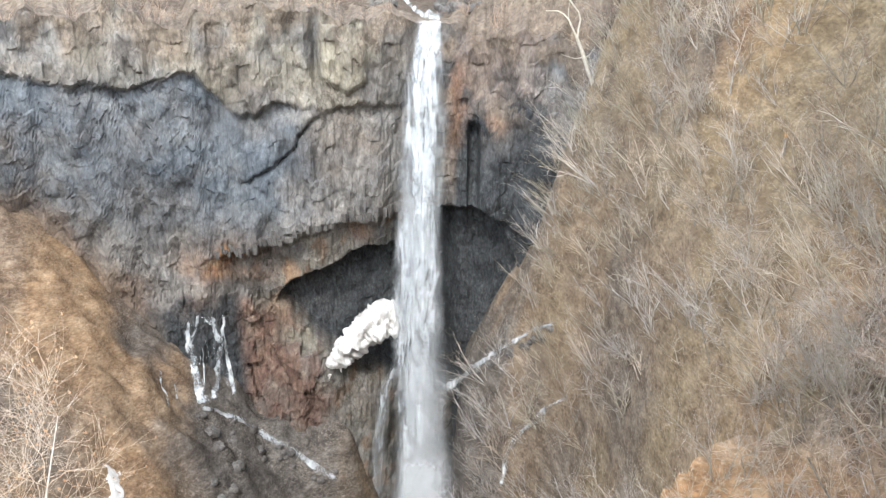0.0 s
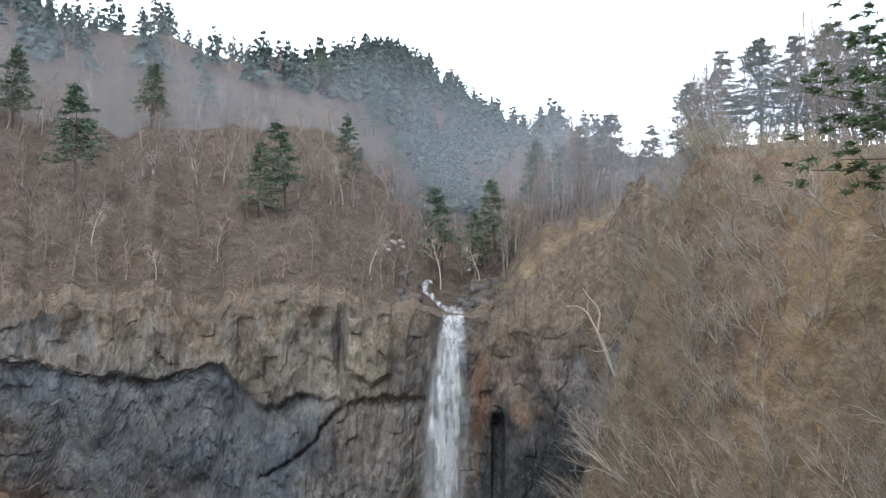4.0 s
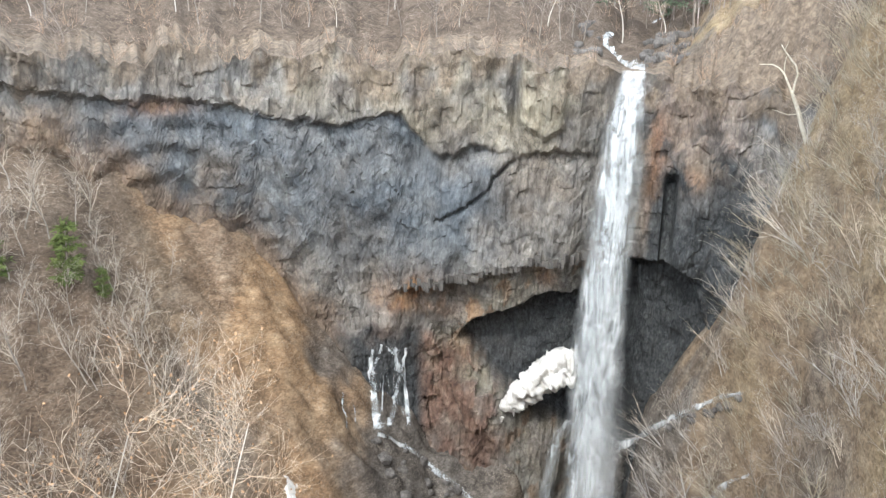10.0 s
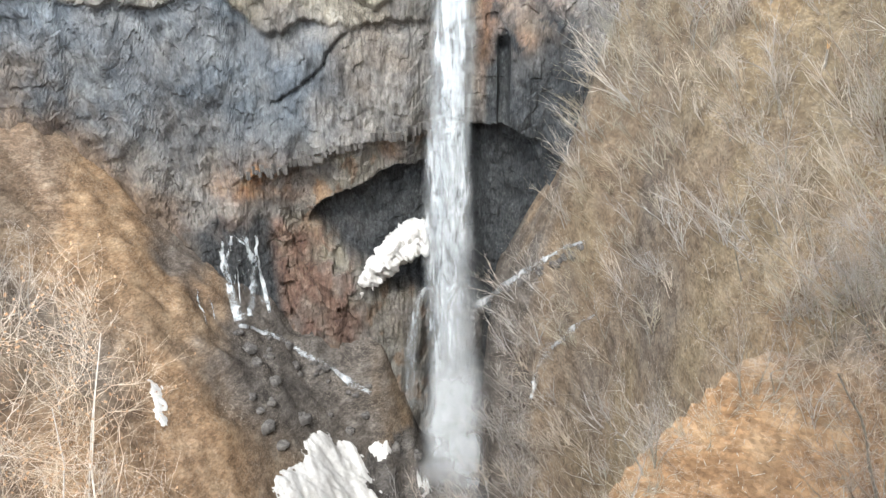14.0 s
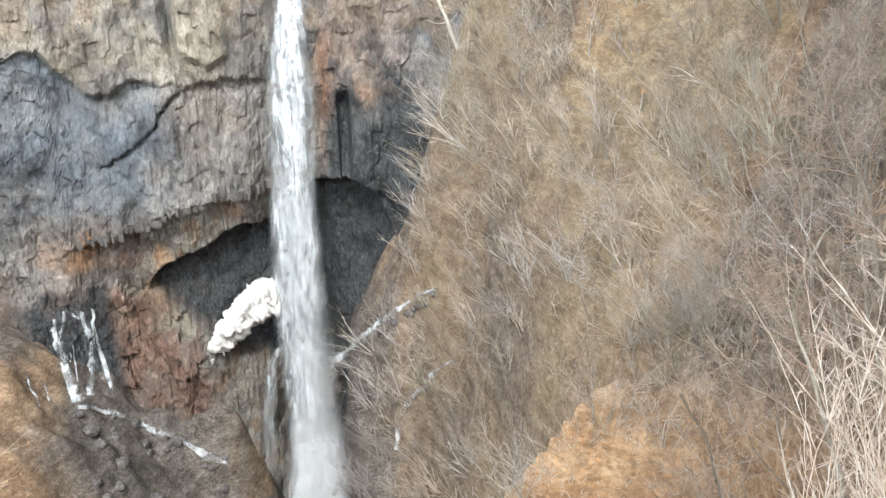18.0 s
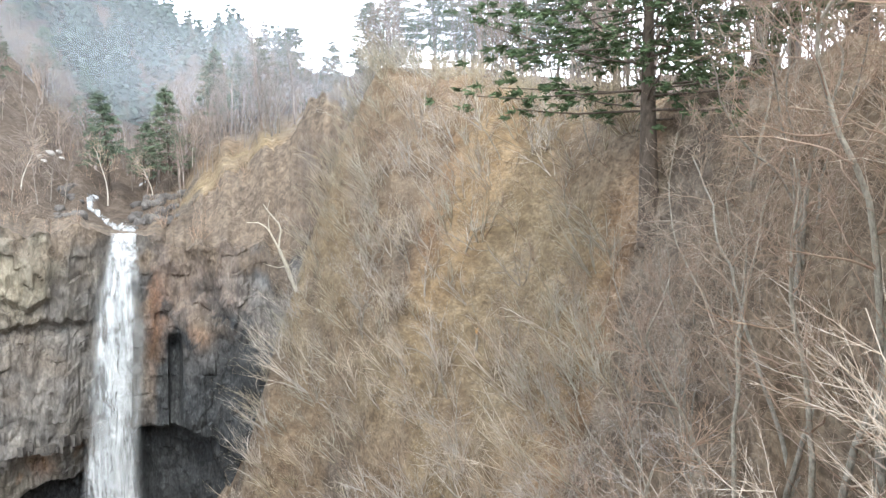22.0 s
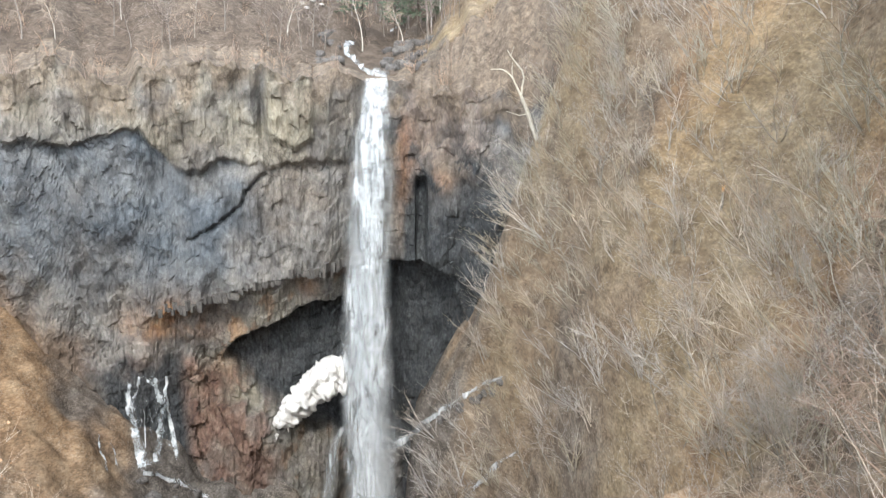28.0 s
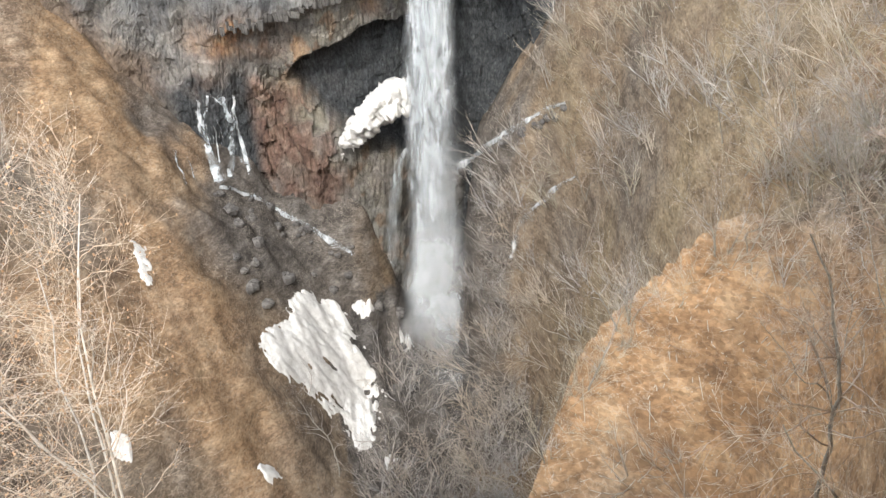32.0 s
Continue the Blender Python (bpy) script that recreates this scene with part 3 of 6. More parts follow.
# general relief: buttresses, blocks, columns
off = off + 1.5 * rough_noise(s * 0.07, zz * 0.05, seed=60, octaves=3)
off = off + 0.9 * rough_noise(s * 0.28, zz * 0.16, seed=61, octaves=3)
joint = bend(caz, [(1.5, 71), (4.6, 74), (5.5, 77.5), (7.0, 83)]) + 0.7 * rag
within = ease(caz, 1.2, 2.0) * (1 - ease(caz, 6.9, 7.4))
off = off + within * (1.0 * np.exp(-((zz - joint) / 0.5) ** 2) - 0.8 * ease(zz - joint, 0, 0.4) * (1 - ease(zz - joint, 3, 7)))
lean = s + (zz - 70) * 0.45 * ease(-caz, -4, 10) * (1 - over)
col = lump(lean * 1.0, zz * 0.3, seed=62)
off = off + 0.4 * np.abs(col) + 0.18 * np.abs(lump(lean * 2.2, zz * 0.6, seed=63)) + 0.10 * rough_noise(lean * 3.0, zz * 1.1, seed=64, octaves=2)
step = np.floor(zz * 0.42 + 1.6 * lump(s * 0.2, zz * 0.06, seed=65))
off = off + 0.55 * hashed(step.astype(np.int64), np.floor(lean * 0.55 + 5.3 * hashed(step.astype(np.int64), 0 * step.astype(np.int64), 0 * step.astype(np.int64), 3)).astype(np.int64), 0 * step.astype(np.int64), 7)
# broken blocks between the springs and the ice
low = ease(caz, 0.0, 1.2) * (1 - ease(caz, 6.0, 7.2)) * ease(zz, 28, 34) * (1 - ease(zz, 49, 53)) * (1 - in_cave)
bi = np.floor((s + 0.35 * zz + 0.8 * lump(s * 0.3, zz * 0.3, seed=90)) / 2.6).astype(np.int64)
bj = np.floor((zz - 0.25 * s) / 4.2 + 3.1 * hashed(bi, 0 * bi, 0 * bi, 12)).astype(np.int64)
bh = hashed(bi, bj, 0 * bi, 13)
off = off + low * (2.4 * (bh - 0.6))
rad = cliff_r(caz) + off
FACE = rad.copy()


def face_r(az, z):
    """Range of the cliff's face at an azimuth and height."""
    j = int(np.clip(round((az - CA[0]) / 0.14), 0, len(CA) - 1))
    return float(np.interp(z, zz[:, j], FACE[:, j]))


# a lip that runs back to the plateau
back_rows = []
for i in range(1, TOP + 1):
    rb = rad[-1] + (cliff_r(CA) + 13 - rad[-1]) * i / TOP
    zb = top[-1] + (plateau(CA, np.maximum(rb, cliff_r(CA))) - top[-1]) * ease(i / TOP, 0, 0.5) + 0.25 * rough_noise(CA * 1.7, rb * 0.7, seed=66)
    back_rows.append((rb, zb))
rad = np.vstack([rad] + [b[0] for b in back_rows])
zall = np.vstack([zz] + [b[1] for b in back_rows])
aza = np.vstack([caz] + [CA] * TOP)
cx, cy = rad * np.sin(np.radians(aza)), rad * np.cos(np.radians(aza))
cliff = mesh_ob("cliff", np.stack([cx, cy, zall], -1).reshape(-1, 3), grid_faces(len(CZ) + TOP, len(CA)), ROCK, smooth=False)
tagged(cliff, "weathered grey lava cliff with blue-grey jointed columns, rusty stains and overhangs", "cliff", kind="structure")


def pad(v, last=0.0):
    return np.vstack([v, np.full((TOP, v.shape[1]), last)])


n1 = rough_noise(s * 0.16, zz * 0.16, seed=70)
n2 = rough_noise(s * 0.4, zz * 0.25, seed=71)
lower_edge = 64 - 0.35 * caz + 4 * n1
mask(cliff, "blue", pad((1 - over) * ease(zz, lower_edge - 9, lower_edge + 4) * (1 - ease(caz, 3 + 3 * n1, 9)) * ease(caz, -27, -20) * (0.75 + 0.3 * n1) + 0.55 * ease(caz, 20, 23) * ease(zz + 5 * n1, 86, 91) + 0.4 * ease(caz, 18, 19.5) * (1 - ease(zz, 76, 82))).clip(0, 1))
mask(cliff, "tan", pad((0.55 * low * (bh > 0.5) + 0.5 * under_ledge * (1 - in_cave) * ease(caz, 3, 5) * (1 - ease(caz, 12, 13.5)) * (0.7 + 0.8 * n2) + 0.7 * np.exp(-((caz - 4.3) / 1.2) ** 2 - ((zz - 47) / 3.5) ** 2) + block * 0.85 + over * (1 - ease(caz, 11, 13)) * ease(caz, -14, -6) * (0.3 + 0.55 * n1) + 0.7 * np.exp(-((caz - 20.2) / 1.4) ** 2 - ((zz - 82) / 2.6) ** 2)).clip(0, 1)))
foot = gorge(caz, cliff_r(caz) - 2)
mask(cliff, "rust", pad((0.6 * (1 - ease(zz - foot + 3 * n1, 0, 11)) * (1 - ease(caz, -6, -3)) + np.exp(-((caz - 0.6) / 2.6) ** 2 - ((zz - 57.5) / 3.4) ** 2) * (0.9 + 0.8 * n2) + 0.55 * np.exp(-((caz - 9.8) / 1.0) ** 2 - ((zz - 62) / 2.0) ** 2) + 0.75 * np.exp(-((caz - 16.9) / 0.6) ** 2) * ease(zz, 64, 82) * (1 - ease(zz, 88, 94)) + 0.5 * np.exp(-((caz - 19.5) / 1.6) ** 2 - ((zz - 80.5) / 1.6) ** 2) + 0.6 * np.exp(-((caz + 17.5) / 2.2) ** 2 - ((zz - 90) / 1.3) ** 2) + 0.4 * (n2 > 0.55) * under_ledge).clip(0, 1)))
mask(cliff, "red", pad((0.6 * low * (bh <= 0.5) + (1 - ease(zz + 3 * n2, 47, 55)) * ease(caz, -5, -1) * (1 - ease(caz, 6, 9)) * (0.6 + 0.9 * n1) + 0.32 * ease(caz, 16.2, 17.5) * (1 - ease(caz, 21.5, 24)) * ease(zz + 3 * n2, 76, 82)).clip(0, 1)))
# wet rock by springs and fall; painted shade in the cave and chimney
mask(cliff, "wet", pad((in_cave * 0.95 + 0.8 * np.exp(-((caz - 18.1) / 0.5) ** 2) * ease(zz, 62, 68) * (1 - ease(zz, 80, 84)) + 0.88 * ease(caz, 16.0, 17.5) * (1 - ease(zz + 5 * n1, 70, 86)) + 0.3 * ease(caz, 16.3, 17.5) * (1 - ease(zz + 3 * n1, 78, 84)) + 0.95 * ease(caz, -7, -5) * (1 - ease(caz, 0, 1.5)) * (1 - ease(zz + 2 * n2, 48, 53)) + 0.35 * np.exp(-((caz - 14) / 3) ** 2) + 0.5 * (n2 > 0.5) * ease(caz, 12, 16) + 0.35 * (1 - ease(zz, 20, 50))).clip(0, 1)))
soil = pad(ease(zz + 4.0 * n2 + 3.0 * n1, top - 6.0, top + 1.0) * 0.8, 0.9)
apron_soil = 0.8 * (1 - ease(zz - foot + 5 * n1 + 3 * n2, -2, 17)) * (1 - ease(caz, -7, -4))
mask(cliff, "soil", np.maximum(soil, pad(apron_soil)).clip(0, 1))

# ---- the great fall ----


def sheet(name, rows, cols, centre, half, r0, bulge, mat, parent, thick, seed, label=""):
    """A falling sheet of water; centre, half and thick are functions of height."""
    zv = np.linspace(rows[0], rows[1], rows[2])
    u, z = np.meshgrid(np.linspace(-1, 1, cols), zv)
    c, h = centre(z), half(z)
    az = c + u * h * (1 + 0.10 * lump(u * 0 + seed, z * 0.25, seed=seed))
    wob = rough_noise(u * 3 + seed, z * 0.09, seed=seed, octaves=3)
    r = r0(z) - bulge * np.sqrt(np.clip(1 - u * u, 0, 1)) + 0.3 * wob + 0.12 * lump(u * 9, z * 0.3, seed=seed + 3)
    v = np.stack([r * np.sin(np.radians(az)), r * np.cos(np.radians(az)), z], -1).reshape(-1, 3)
    ob = mesh_ob(name, v, grid_faces(rows[2], cols), mat, parent, True, label)
    edge = np.clip((1 - np.abs(u)) * (1.3 if mat is MIST else 1.7) + 0.4 * lump(u * 4, z * 0.16, seed=seed + 5) * ease(np.abs(u), 0.3, 0.6), 0, 1)
    edge = edge * ease(1 - np.abs(u), 0, 0.35)
    mask(ob, "thick", np.clip(edge * thick(z), 0, 1))
    return ob


def fall_centre(z):
    return np.interp(z, [0, 10, 34, 50, 65, 88, 97], [12.4, 13.5, 13.9, 13.8, 14.15, 14.65, 15.05])


def fall_half(z):
    return np.interp(z, [0, 10, 34, 50, 65, 88, 93, 97], [1.6, 1.5, 2.0, 2.2, 1.95, 1.65, 1.45, 1.1])


def fall_r(z):
    return np.interp(z, [0, 40, 85, 93, 97.2], [127.0, 127.4, 129.2, 131.0, 133.5])


waterfall = tagged(new("waterfall"), "tall white waterfall plunging over the cliff lip into the gorge", "waterfall")
sheet("main_curtain", (3.0, 97.0, 150), 30, fall_centre, fall_half, fall_r, 1.6, WATER, waterfall, lambda z: np.interp(z, [3, 8, 16, 26, 33, 97], [0.0, 0.3, 0.3, 0.45, 0.95, 0.9]), 3, "dense white falling water")
sheet("inner_curtain", (4, 96.6, 120), 22, lambda z: fall_centre(z) - 0.1, lambda z: fall_half(z) * 0.62, lambda z: fall_r(z) - 1.2, 1.2, WATER, waterfall, lambda z: np.interp(z, [4, 7, 12, 26, 34, 60], [0.7, 0.35, 0.2, 0.5, 0.85, 0.65]), 11)
sheet("outer_spray", (3, 70, 80), 20, lambda z: fall_centre(z) + 0.1, lambda z: fall_half(z) * np.interp(z, [0, 20, 70], [1.25, 1.15, 1.0]), lambda z: fall_r(z) - 2.0, 1.5, SPRAY, waterfall, lambda z: np.interp(z, [3, 14, 28, 45, 70], [0.0, 0.12, 0.5, 0.6, 0.4]), 17, "thin drifting spray")
for k, (c, w, hi, dr, th) in enumerate([(13.9, 3.0, 54, 3.0, 0.55), (13.8, 3.6, 40, 5.0, 0.6), (14.6, 5.0, 30, 8.0, 0.55), (15.5, 7.0, 18, 12.0, 0.45), (16.5, 8.0, 16, 22.0, 0.3)]):
    ob = sheet("mist", (2.0, hi, 40), 24, lambda z: c + 0.02 * z, lambda z: w * np.interp(z, [0, hi * 0.4, hi], [1.0, 0.85, 0.5]), lambda z: fall_r(z) - dr, 2.0, MIST, waterfall, lambda z: th * np.interp(z, [2, 8, hi * 0.4, hi], [0.0, 1.0, 0.9, 0.0]), 61 + k, "faint white mist")
sheet("splash", (6, 37, 60), 18, lambda z: fall_centre(z) - 0.15, lambda z: fall_half(z) * np.interp(z, [6, 24, 37], [1.0, 1.0, 0.6]), lambda z: fall_r(z) - 1.6, 1.6, WATER, waterfall, lambda z: np.interp(z, [6, 14, 24, 30, 37], [0.1, 0.15, 0.5, 1.0, 0.2]), 29, "broken white splash")
sheet("side_jet", (14, 39, 40), 8, lambda z: np.interp(z, [14, 26, 36, 39], [10.6, 10.8, 11.4, 12.2]), lambda z: np.interp(z, [14, 39], [0.75, 0.4]), lambda z: 127.2 + 0 * z, 0.4, SPRAY, waterfall, lambda z: np.interp(z, [14, 20, 33, 39], [0.2, 1.0, 1.0, 0.8]), 23)

# a translucent bluish sheet paints the haze before the far hills
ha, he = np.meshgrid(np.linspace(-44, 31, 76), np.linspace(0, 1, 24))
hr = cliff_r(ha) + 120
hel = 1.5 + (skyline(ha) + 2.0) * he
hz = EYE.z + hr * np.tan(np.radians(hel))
haze = mesh_ob("haze_sheet", np.stack([hr * np.sin(np.radians(ha)), hr * np.cos(np.radians(ha)), hz], -1).reshape(-1, 3), grid_faces(24, 76), HAZE, smooth=True)
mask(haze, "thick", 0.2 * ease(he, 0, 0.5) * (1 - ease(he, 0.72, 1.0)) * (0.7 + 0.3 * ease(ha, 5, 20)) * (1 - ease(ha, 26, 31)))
tagged(haze, "bluish translucent sheet standing in for haze before the far hills", "haze", kind="stuff")


# a second sheet, added to pale the ridge trees as haze would
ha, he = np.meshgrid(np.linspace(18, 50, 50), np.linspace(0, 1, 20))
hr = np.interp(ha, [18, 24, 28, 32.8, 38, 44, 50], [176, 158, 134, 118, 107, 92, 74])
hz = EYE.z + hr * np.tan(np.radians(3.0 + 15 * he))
haze = mesh_ob("haze_sheet", np.stack([hr * np.sin(np.radians(ha)), hr * np.cos(np.radians(ha)), hz], -1).reshape(-1, 3), grid_faces(20, 50), HAZE, smooth=True)
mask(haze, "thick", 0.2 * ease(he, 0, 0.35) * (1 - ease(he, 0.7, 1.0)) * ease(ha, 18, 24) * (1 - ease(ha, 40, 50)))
tagged(haze, "pale translucent sheet standing in for haze between the ridge trees", "haze", kind="stuff")


def hit(az, el, near=12.0, far=300.0):
    """Where a line of sight from the platform meets the ground or the cliff."""
    r = np.arange(near, far, 0.25)
    line = EYE.z + r * math.tan(radians(el))
    g = np.interp(r, RR, profile(az))
    under_ground = np.nonzero(g >= line)[0]
    best = r[under_ground[0]] if len(under_ground) else far
    if -36 < az < 30:
        j = int(np.clip(round((az - CA[0]) / 0.14), 0, len(CA) - 1))
        fr = np.interp(line, zz[:, j], FACE[:, j], left=999, right=999)
        on = np.nonzero((r >= fr) & (line < zz[-1, j]))[0]
        if len(on):
            best = min(best, r[on[0]])
    return sight(az, el, best), best

# broken column ends along the ledge and the cave's brow: pieces of the cliff
hexes = []
for k in range(5):
    bm = bmesh.new()
    rng = random.Random(900 + k)
    ring = [(math.cos(a) * rng.uniform(0.8, 1.1), math.sin(a) * rng.uniform(0.8, 1.1)) for a in [6.283 * i / 6 for i in range(6)]]
    lo = [bm.verts.new((x * 0.8, y * 0.8, -1 + rng.uniform(-0.15, 0.15))) for x, y in ring]
    hi = [bm.verts.new((x, y, 1.0)) for x, y in ring]
    for i in range(6):
        bm.faces.new((lo[i], lo[(i + 1) % 6], hi[(i + 1) % 6], hi[i]))
    bm.faces.new(lo[::-1])
    bm.faces.new(hi)
    me = bpy.data.meshes.new("rock_column")
    bm.to_mesh(me)
    bm.free()
    me.materials.append(STONE_FACE)
    hexes.append(me)
rng = random.Random(64)
for k in range(0, 120, 2):
    az = -0.5 + 13.5 * k / 120 + rng.gauss(0, 0.05)
    h = float(ledge_z(az)) + rng.uniform(-0.4, 1.2)
    r = face_r(az, h + 1.6) + 0.25
    ob = new("rock_column", hexes[k // 2 % 5])
    ob.parent = cliff
    ob.matrix_basis = Matrix.Translation((r * math.sin(radians(az)), r * math.cos(radians(az)), h)) @ Matrix.Rotation(rng.uniform(0, 6), 4, "Z") @ Matrix.Diagonal((rng.uniform(0.4, 1.2), rng.uniform(0.3, 0.6), rng.uniform(0.35, 0.85), 1))

# ---- plants: how they grow ----


def fast_mesh(name, verts, faces, mat, smooth=False):
    me = bpy.data.meshes.new(name)
    k = faces.shape[1]
    me.vertices.add(len(verts))
    me.vertices.foreach_set("co", np.ascontiguousarray(verts, np.float32).ravel())
    me.loops.add(faces.size)
    me.loops.foreach_set("vertex_index", np.ascontiguousarray(faces, np.int32).ravel())
    me.polygons.add(len(faces))
    me.polygons.foreach_set("loop_start", np.arange(0, faces.size, k, dtype=np.int32))
    me.update(calc_edges=True)
    me.materials.append(mat)
    if smooth:
        me.shade_smooth()
    return me


def under(name, me, parent=None, label=""):
    ob = new(name, me)
    if parent is not None:
        ob.parent = parent
    if label:
        ob["label"] = label
    return ob


def tubes(seg, sides=3):
    """Tapered prisms along segments: rows of x0 y0 z0 x1 y1 z1 r0 r1."""
    seg = np.asarray(seg, float)
    p, q, ra, rb = seg[:, :3], seg[:, 3:6], seg[:, 6:7], seg[:, 7:8]
    d = q - p
    d = d / np.maximum(np.linalg.norm(d, axis=1, keepdims=True), 1e-6)
    ref = np.where(np.abs(d[:, 2:3]) > 0.9, [[1.0, 0, 0]], [[0, 0, 1.0]])
    u = np.cross(d, ref)
    u /= np.linalg.norm(u, axis=1, keepdims=True)
    v = np.cross(d, u)
    rings = []
    for c, r in ((p, ra), (q, rb)):
        for k in range(sides):
            a = 2 * math.pi * k / sides
            rings.append(c + r * (u * math.cos(a) + v * math.sin(a)))
    verts = np.stack(rings, 1).reshape(-1, 3)
    base = np.arange(len(seg))[:, None] * 2 * sides
    faces = np.concatenate([base + np.array([[k, (k + 1) % sides, sides + (k + 1) % sides, sides + k]]) for k in range(sides)])
    return verts, faces


def limb(rng, out, at, way, length, r, segs, wobble, lift, tip=0.35):
    """One bending limb; returns its joints with their direction and radius."""
    joints, way = [], way.normalized()
    for i in range(segs):
        way = (way + Vector((rng.gauss(0, wobble), rng.gauss(0, wobble), rng.gauss(0, wobble) + lift))).normalized()
        end = at + way * (length / segs)
        ra, rb = r * (1 - (1 - tip) * i / segs), r * (1 - (1 - tip) * (i + 1) / segs)
        out.append((*at, *end, ra, rb))
        at = end
        joints.append((at.copy(), way.copy(), rb))
    return joints


def sideways(rng, way, angle):
    ref = Vector((rng.gauss(0, 1), rng.gauss(0, 1), rng.gauss(0, 1)))
    side = way.cross(ref).normalized()
    return (way * math.cos(angle) + side * math.sin(angle)).normalized()


def bare_tree(seed, height, stems=1, limbs=13, twigs=5, small=2, r=0.16, spread=0.95, lift=0.10, lean=0.12, low=0.3, thin=1.0, tw_len=(0.08, 0.17), sm_len=(0.04, 0.09), tw_segs=2, arm_segs=4, marks=None, limb_len=(0.2, 0.42), limb_k=0.6, wob=0.13, arm_wob=0.24, stem_segs=8):
    """Segments of a leafless tree: stem ones and crown ones."""
    rng = random.Random(seed)
    stem, crown = [], []
    for s in range(stems):
        out = 0.24 if stems > 1 else lean
        way = Vector((rng.gauss(0, out), rng.gauss(0, out), 1))
        joints = limb(rng, stem, Vector((rng.gauss(0, 0.1), rng.gauss(0, 0.1), -0.4)), way, height * rng.uniform(0.8, 1.0), r / stems ** 0.4, stem_segs, wob, 0.06, 0.22)
        for k in range(limbs):
            i = min(stem_segs - 1, int(stem_segs * (low + (1 - low) * (k + rng.random()) / limbs)))
            at, way, rad = joints[i]
            f = (i + 1) / stem_segs
            if marks is not None:
                marks.append(len(crown))
            arm = limb(rng, crown, at, sideways(rng, way, rng.uniform(0.6, spread)), height * rng.uniform(*limb_len) * (1.25 - 0.75 * f), rad * limb_k, arm_segs, arm_wob, lift, 0.3)
            for j in range(twigs):
                at2, way2, rad2 = arm[rng.randrange(1, arm_segs)]
                tw = limb(rng, crown, at2, sideways(rng, way2, rng.uniform(0.4, 0.9)), height * rng.uniform(*tw_len), max(rad2 * 0.5, 0.012) * thin, tw_segs, 0.28, lift, 0.5)
                for q in range(small):
                    at3, way3, rad3 = tw[rng.randrange(tw_segs)]
                    limb(rng, crown, at3, sideways(rng, way3, rng.uniform(0.4, 0.9)), height * rng.uniform(*sm_len), max(rad3 * 0.6, 0.01) * thin, 1, 0.1, lift, 0.6)
    return stem, crown


def shrub(seed, height, stems=4, twigs=6, small=1, r=0.03, lift=0.03, spread=0.55):
    """A leafless bush: a few upright stems that fork into fans of twigs."""
    rng = random.Random(seed)
    out = []
    for s in range(stems):
        a = rng.uniform(0, 2 * math.pi)
        k = spread * rng.uniform(0.4, 1.6)
        way = Vector((math.cos(a) * k, math.sin(a) * k, 1))
        joints = limb(rng, out, Vector((0.2 * math.cos(a), 0.2 * math.sin(a), -0.2)), way, height * rng.uniform(0.55, 1.1), r, 4, 0.2, 0.02, 0.35)
        for q in range(twigs):
            i = min(3, int(4 * (q + rng.random()) / twigs))
            at, way, rad = joints[i]
            tw = limb(rng, out, at, sideways(rng, way, rng.uniform(0.5, 1.25)), height * rng.uniform(0.2, 0.42) * (1.2 - 0.17 * i), rad * 0.55, 2, 0.28, lift, 0.5)
            for w in range(small + 1):
                at3, way3, rad3 = tw[w % 2]
                limb(rng, out, at3, sideways(rng, way3, rng.uniform(0.5, 1.2)), height * rng.uniform(0.09, 0.22), rad3 * 0.7, 1, 0.1, lift, 0.5)
    return out


def scattered(name, kinds, spots, mat, sides=3):
    """Many small plants in one mesh. kinds: lists of segments; spots: rows of x, y, z, turn, size, girth, tilt_x, tilt_y."""
    vs, fs, n = [], [], 0
    lib = [tubes(k, sides) for k in kinds]
    for i, (x, y, z, turn, size, girth, tx, ty) in enumerate(spots):
        v, f = lib[i % len(lib)]
        c, s_ = math.cos(turn) * size, math.sin(turn) * size
        w = np.empty_like(v)
        w[:, 0] = v[:, 0] * c - v[:, 1] * s_ + v[:, 2] * tx * size + x
        w[:, 1] = v[:, 0] * s_ + v[:, 1] * c + v[:, 2] * ty * size + y
        w[:, 2] = v[:, 2] * size + z
        vs.append(w)
        fs.append(f + n)
        n += len(v)
    return under(name, fast_mesh(name, np.concatenate(vs), np.concatenate(fs), mat))


def blades(rng, centre, way, length, width, count, droop, flat):
    """Needle sprays: small bent blades about a twig; rows of four corners."""
    quads = []
    side0 = way.cross(Vector((0, 0, 1)))
    side0 = side0.normalized() if side0.length > 0.01 else Vector((1, 0, 0))
    for k in range(count):
        side = side0 * rng.uniform(-1, 1) + Vector((rng.gauss(0, flat), rng.gauss(0, flat), rng.gauss(0, flat)))
        d = (way * rng.uniform(0.3, 1.0) + side * 0.8 + Vector((0, 0, -droop))).normalized()
        w = d.cross(Vector((rng.gauss(0, 1), rng.gauss(0, 1), rng.gauss(0, 1)))).normalized() * width
        a = centre + Vector((rng.gauss(0, 1), rng.gauss(0, 1), rng.gauss(0, 0.4))) * length * 0.35
        tip = a + d * length * rng.uniform(0.6, 1.2)
        quads.append((*(a - w * 0.5), *(a + w * 0.5), *(tip + w * 0.25), *(tip - w * 0.25)))
    return quads


def quad_mesh(name, quads, mat):
    v = np.asarray(quads, float).reshape(-1, 3)
    return fast_mesh(name, v, np.arange(len(v)).reshape(-1, 4), mat)


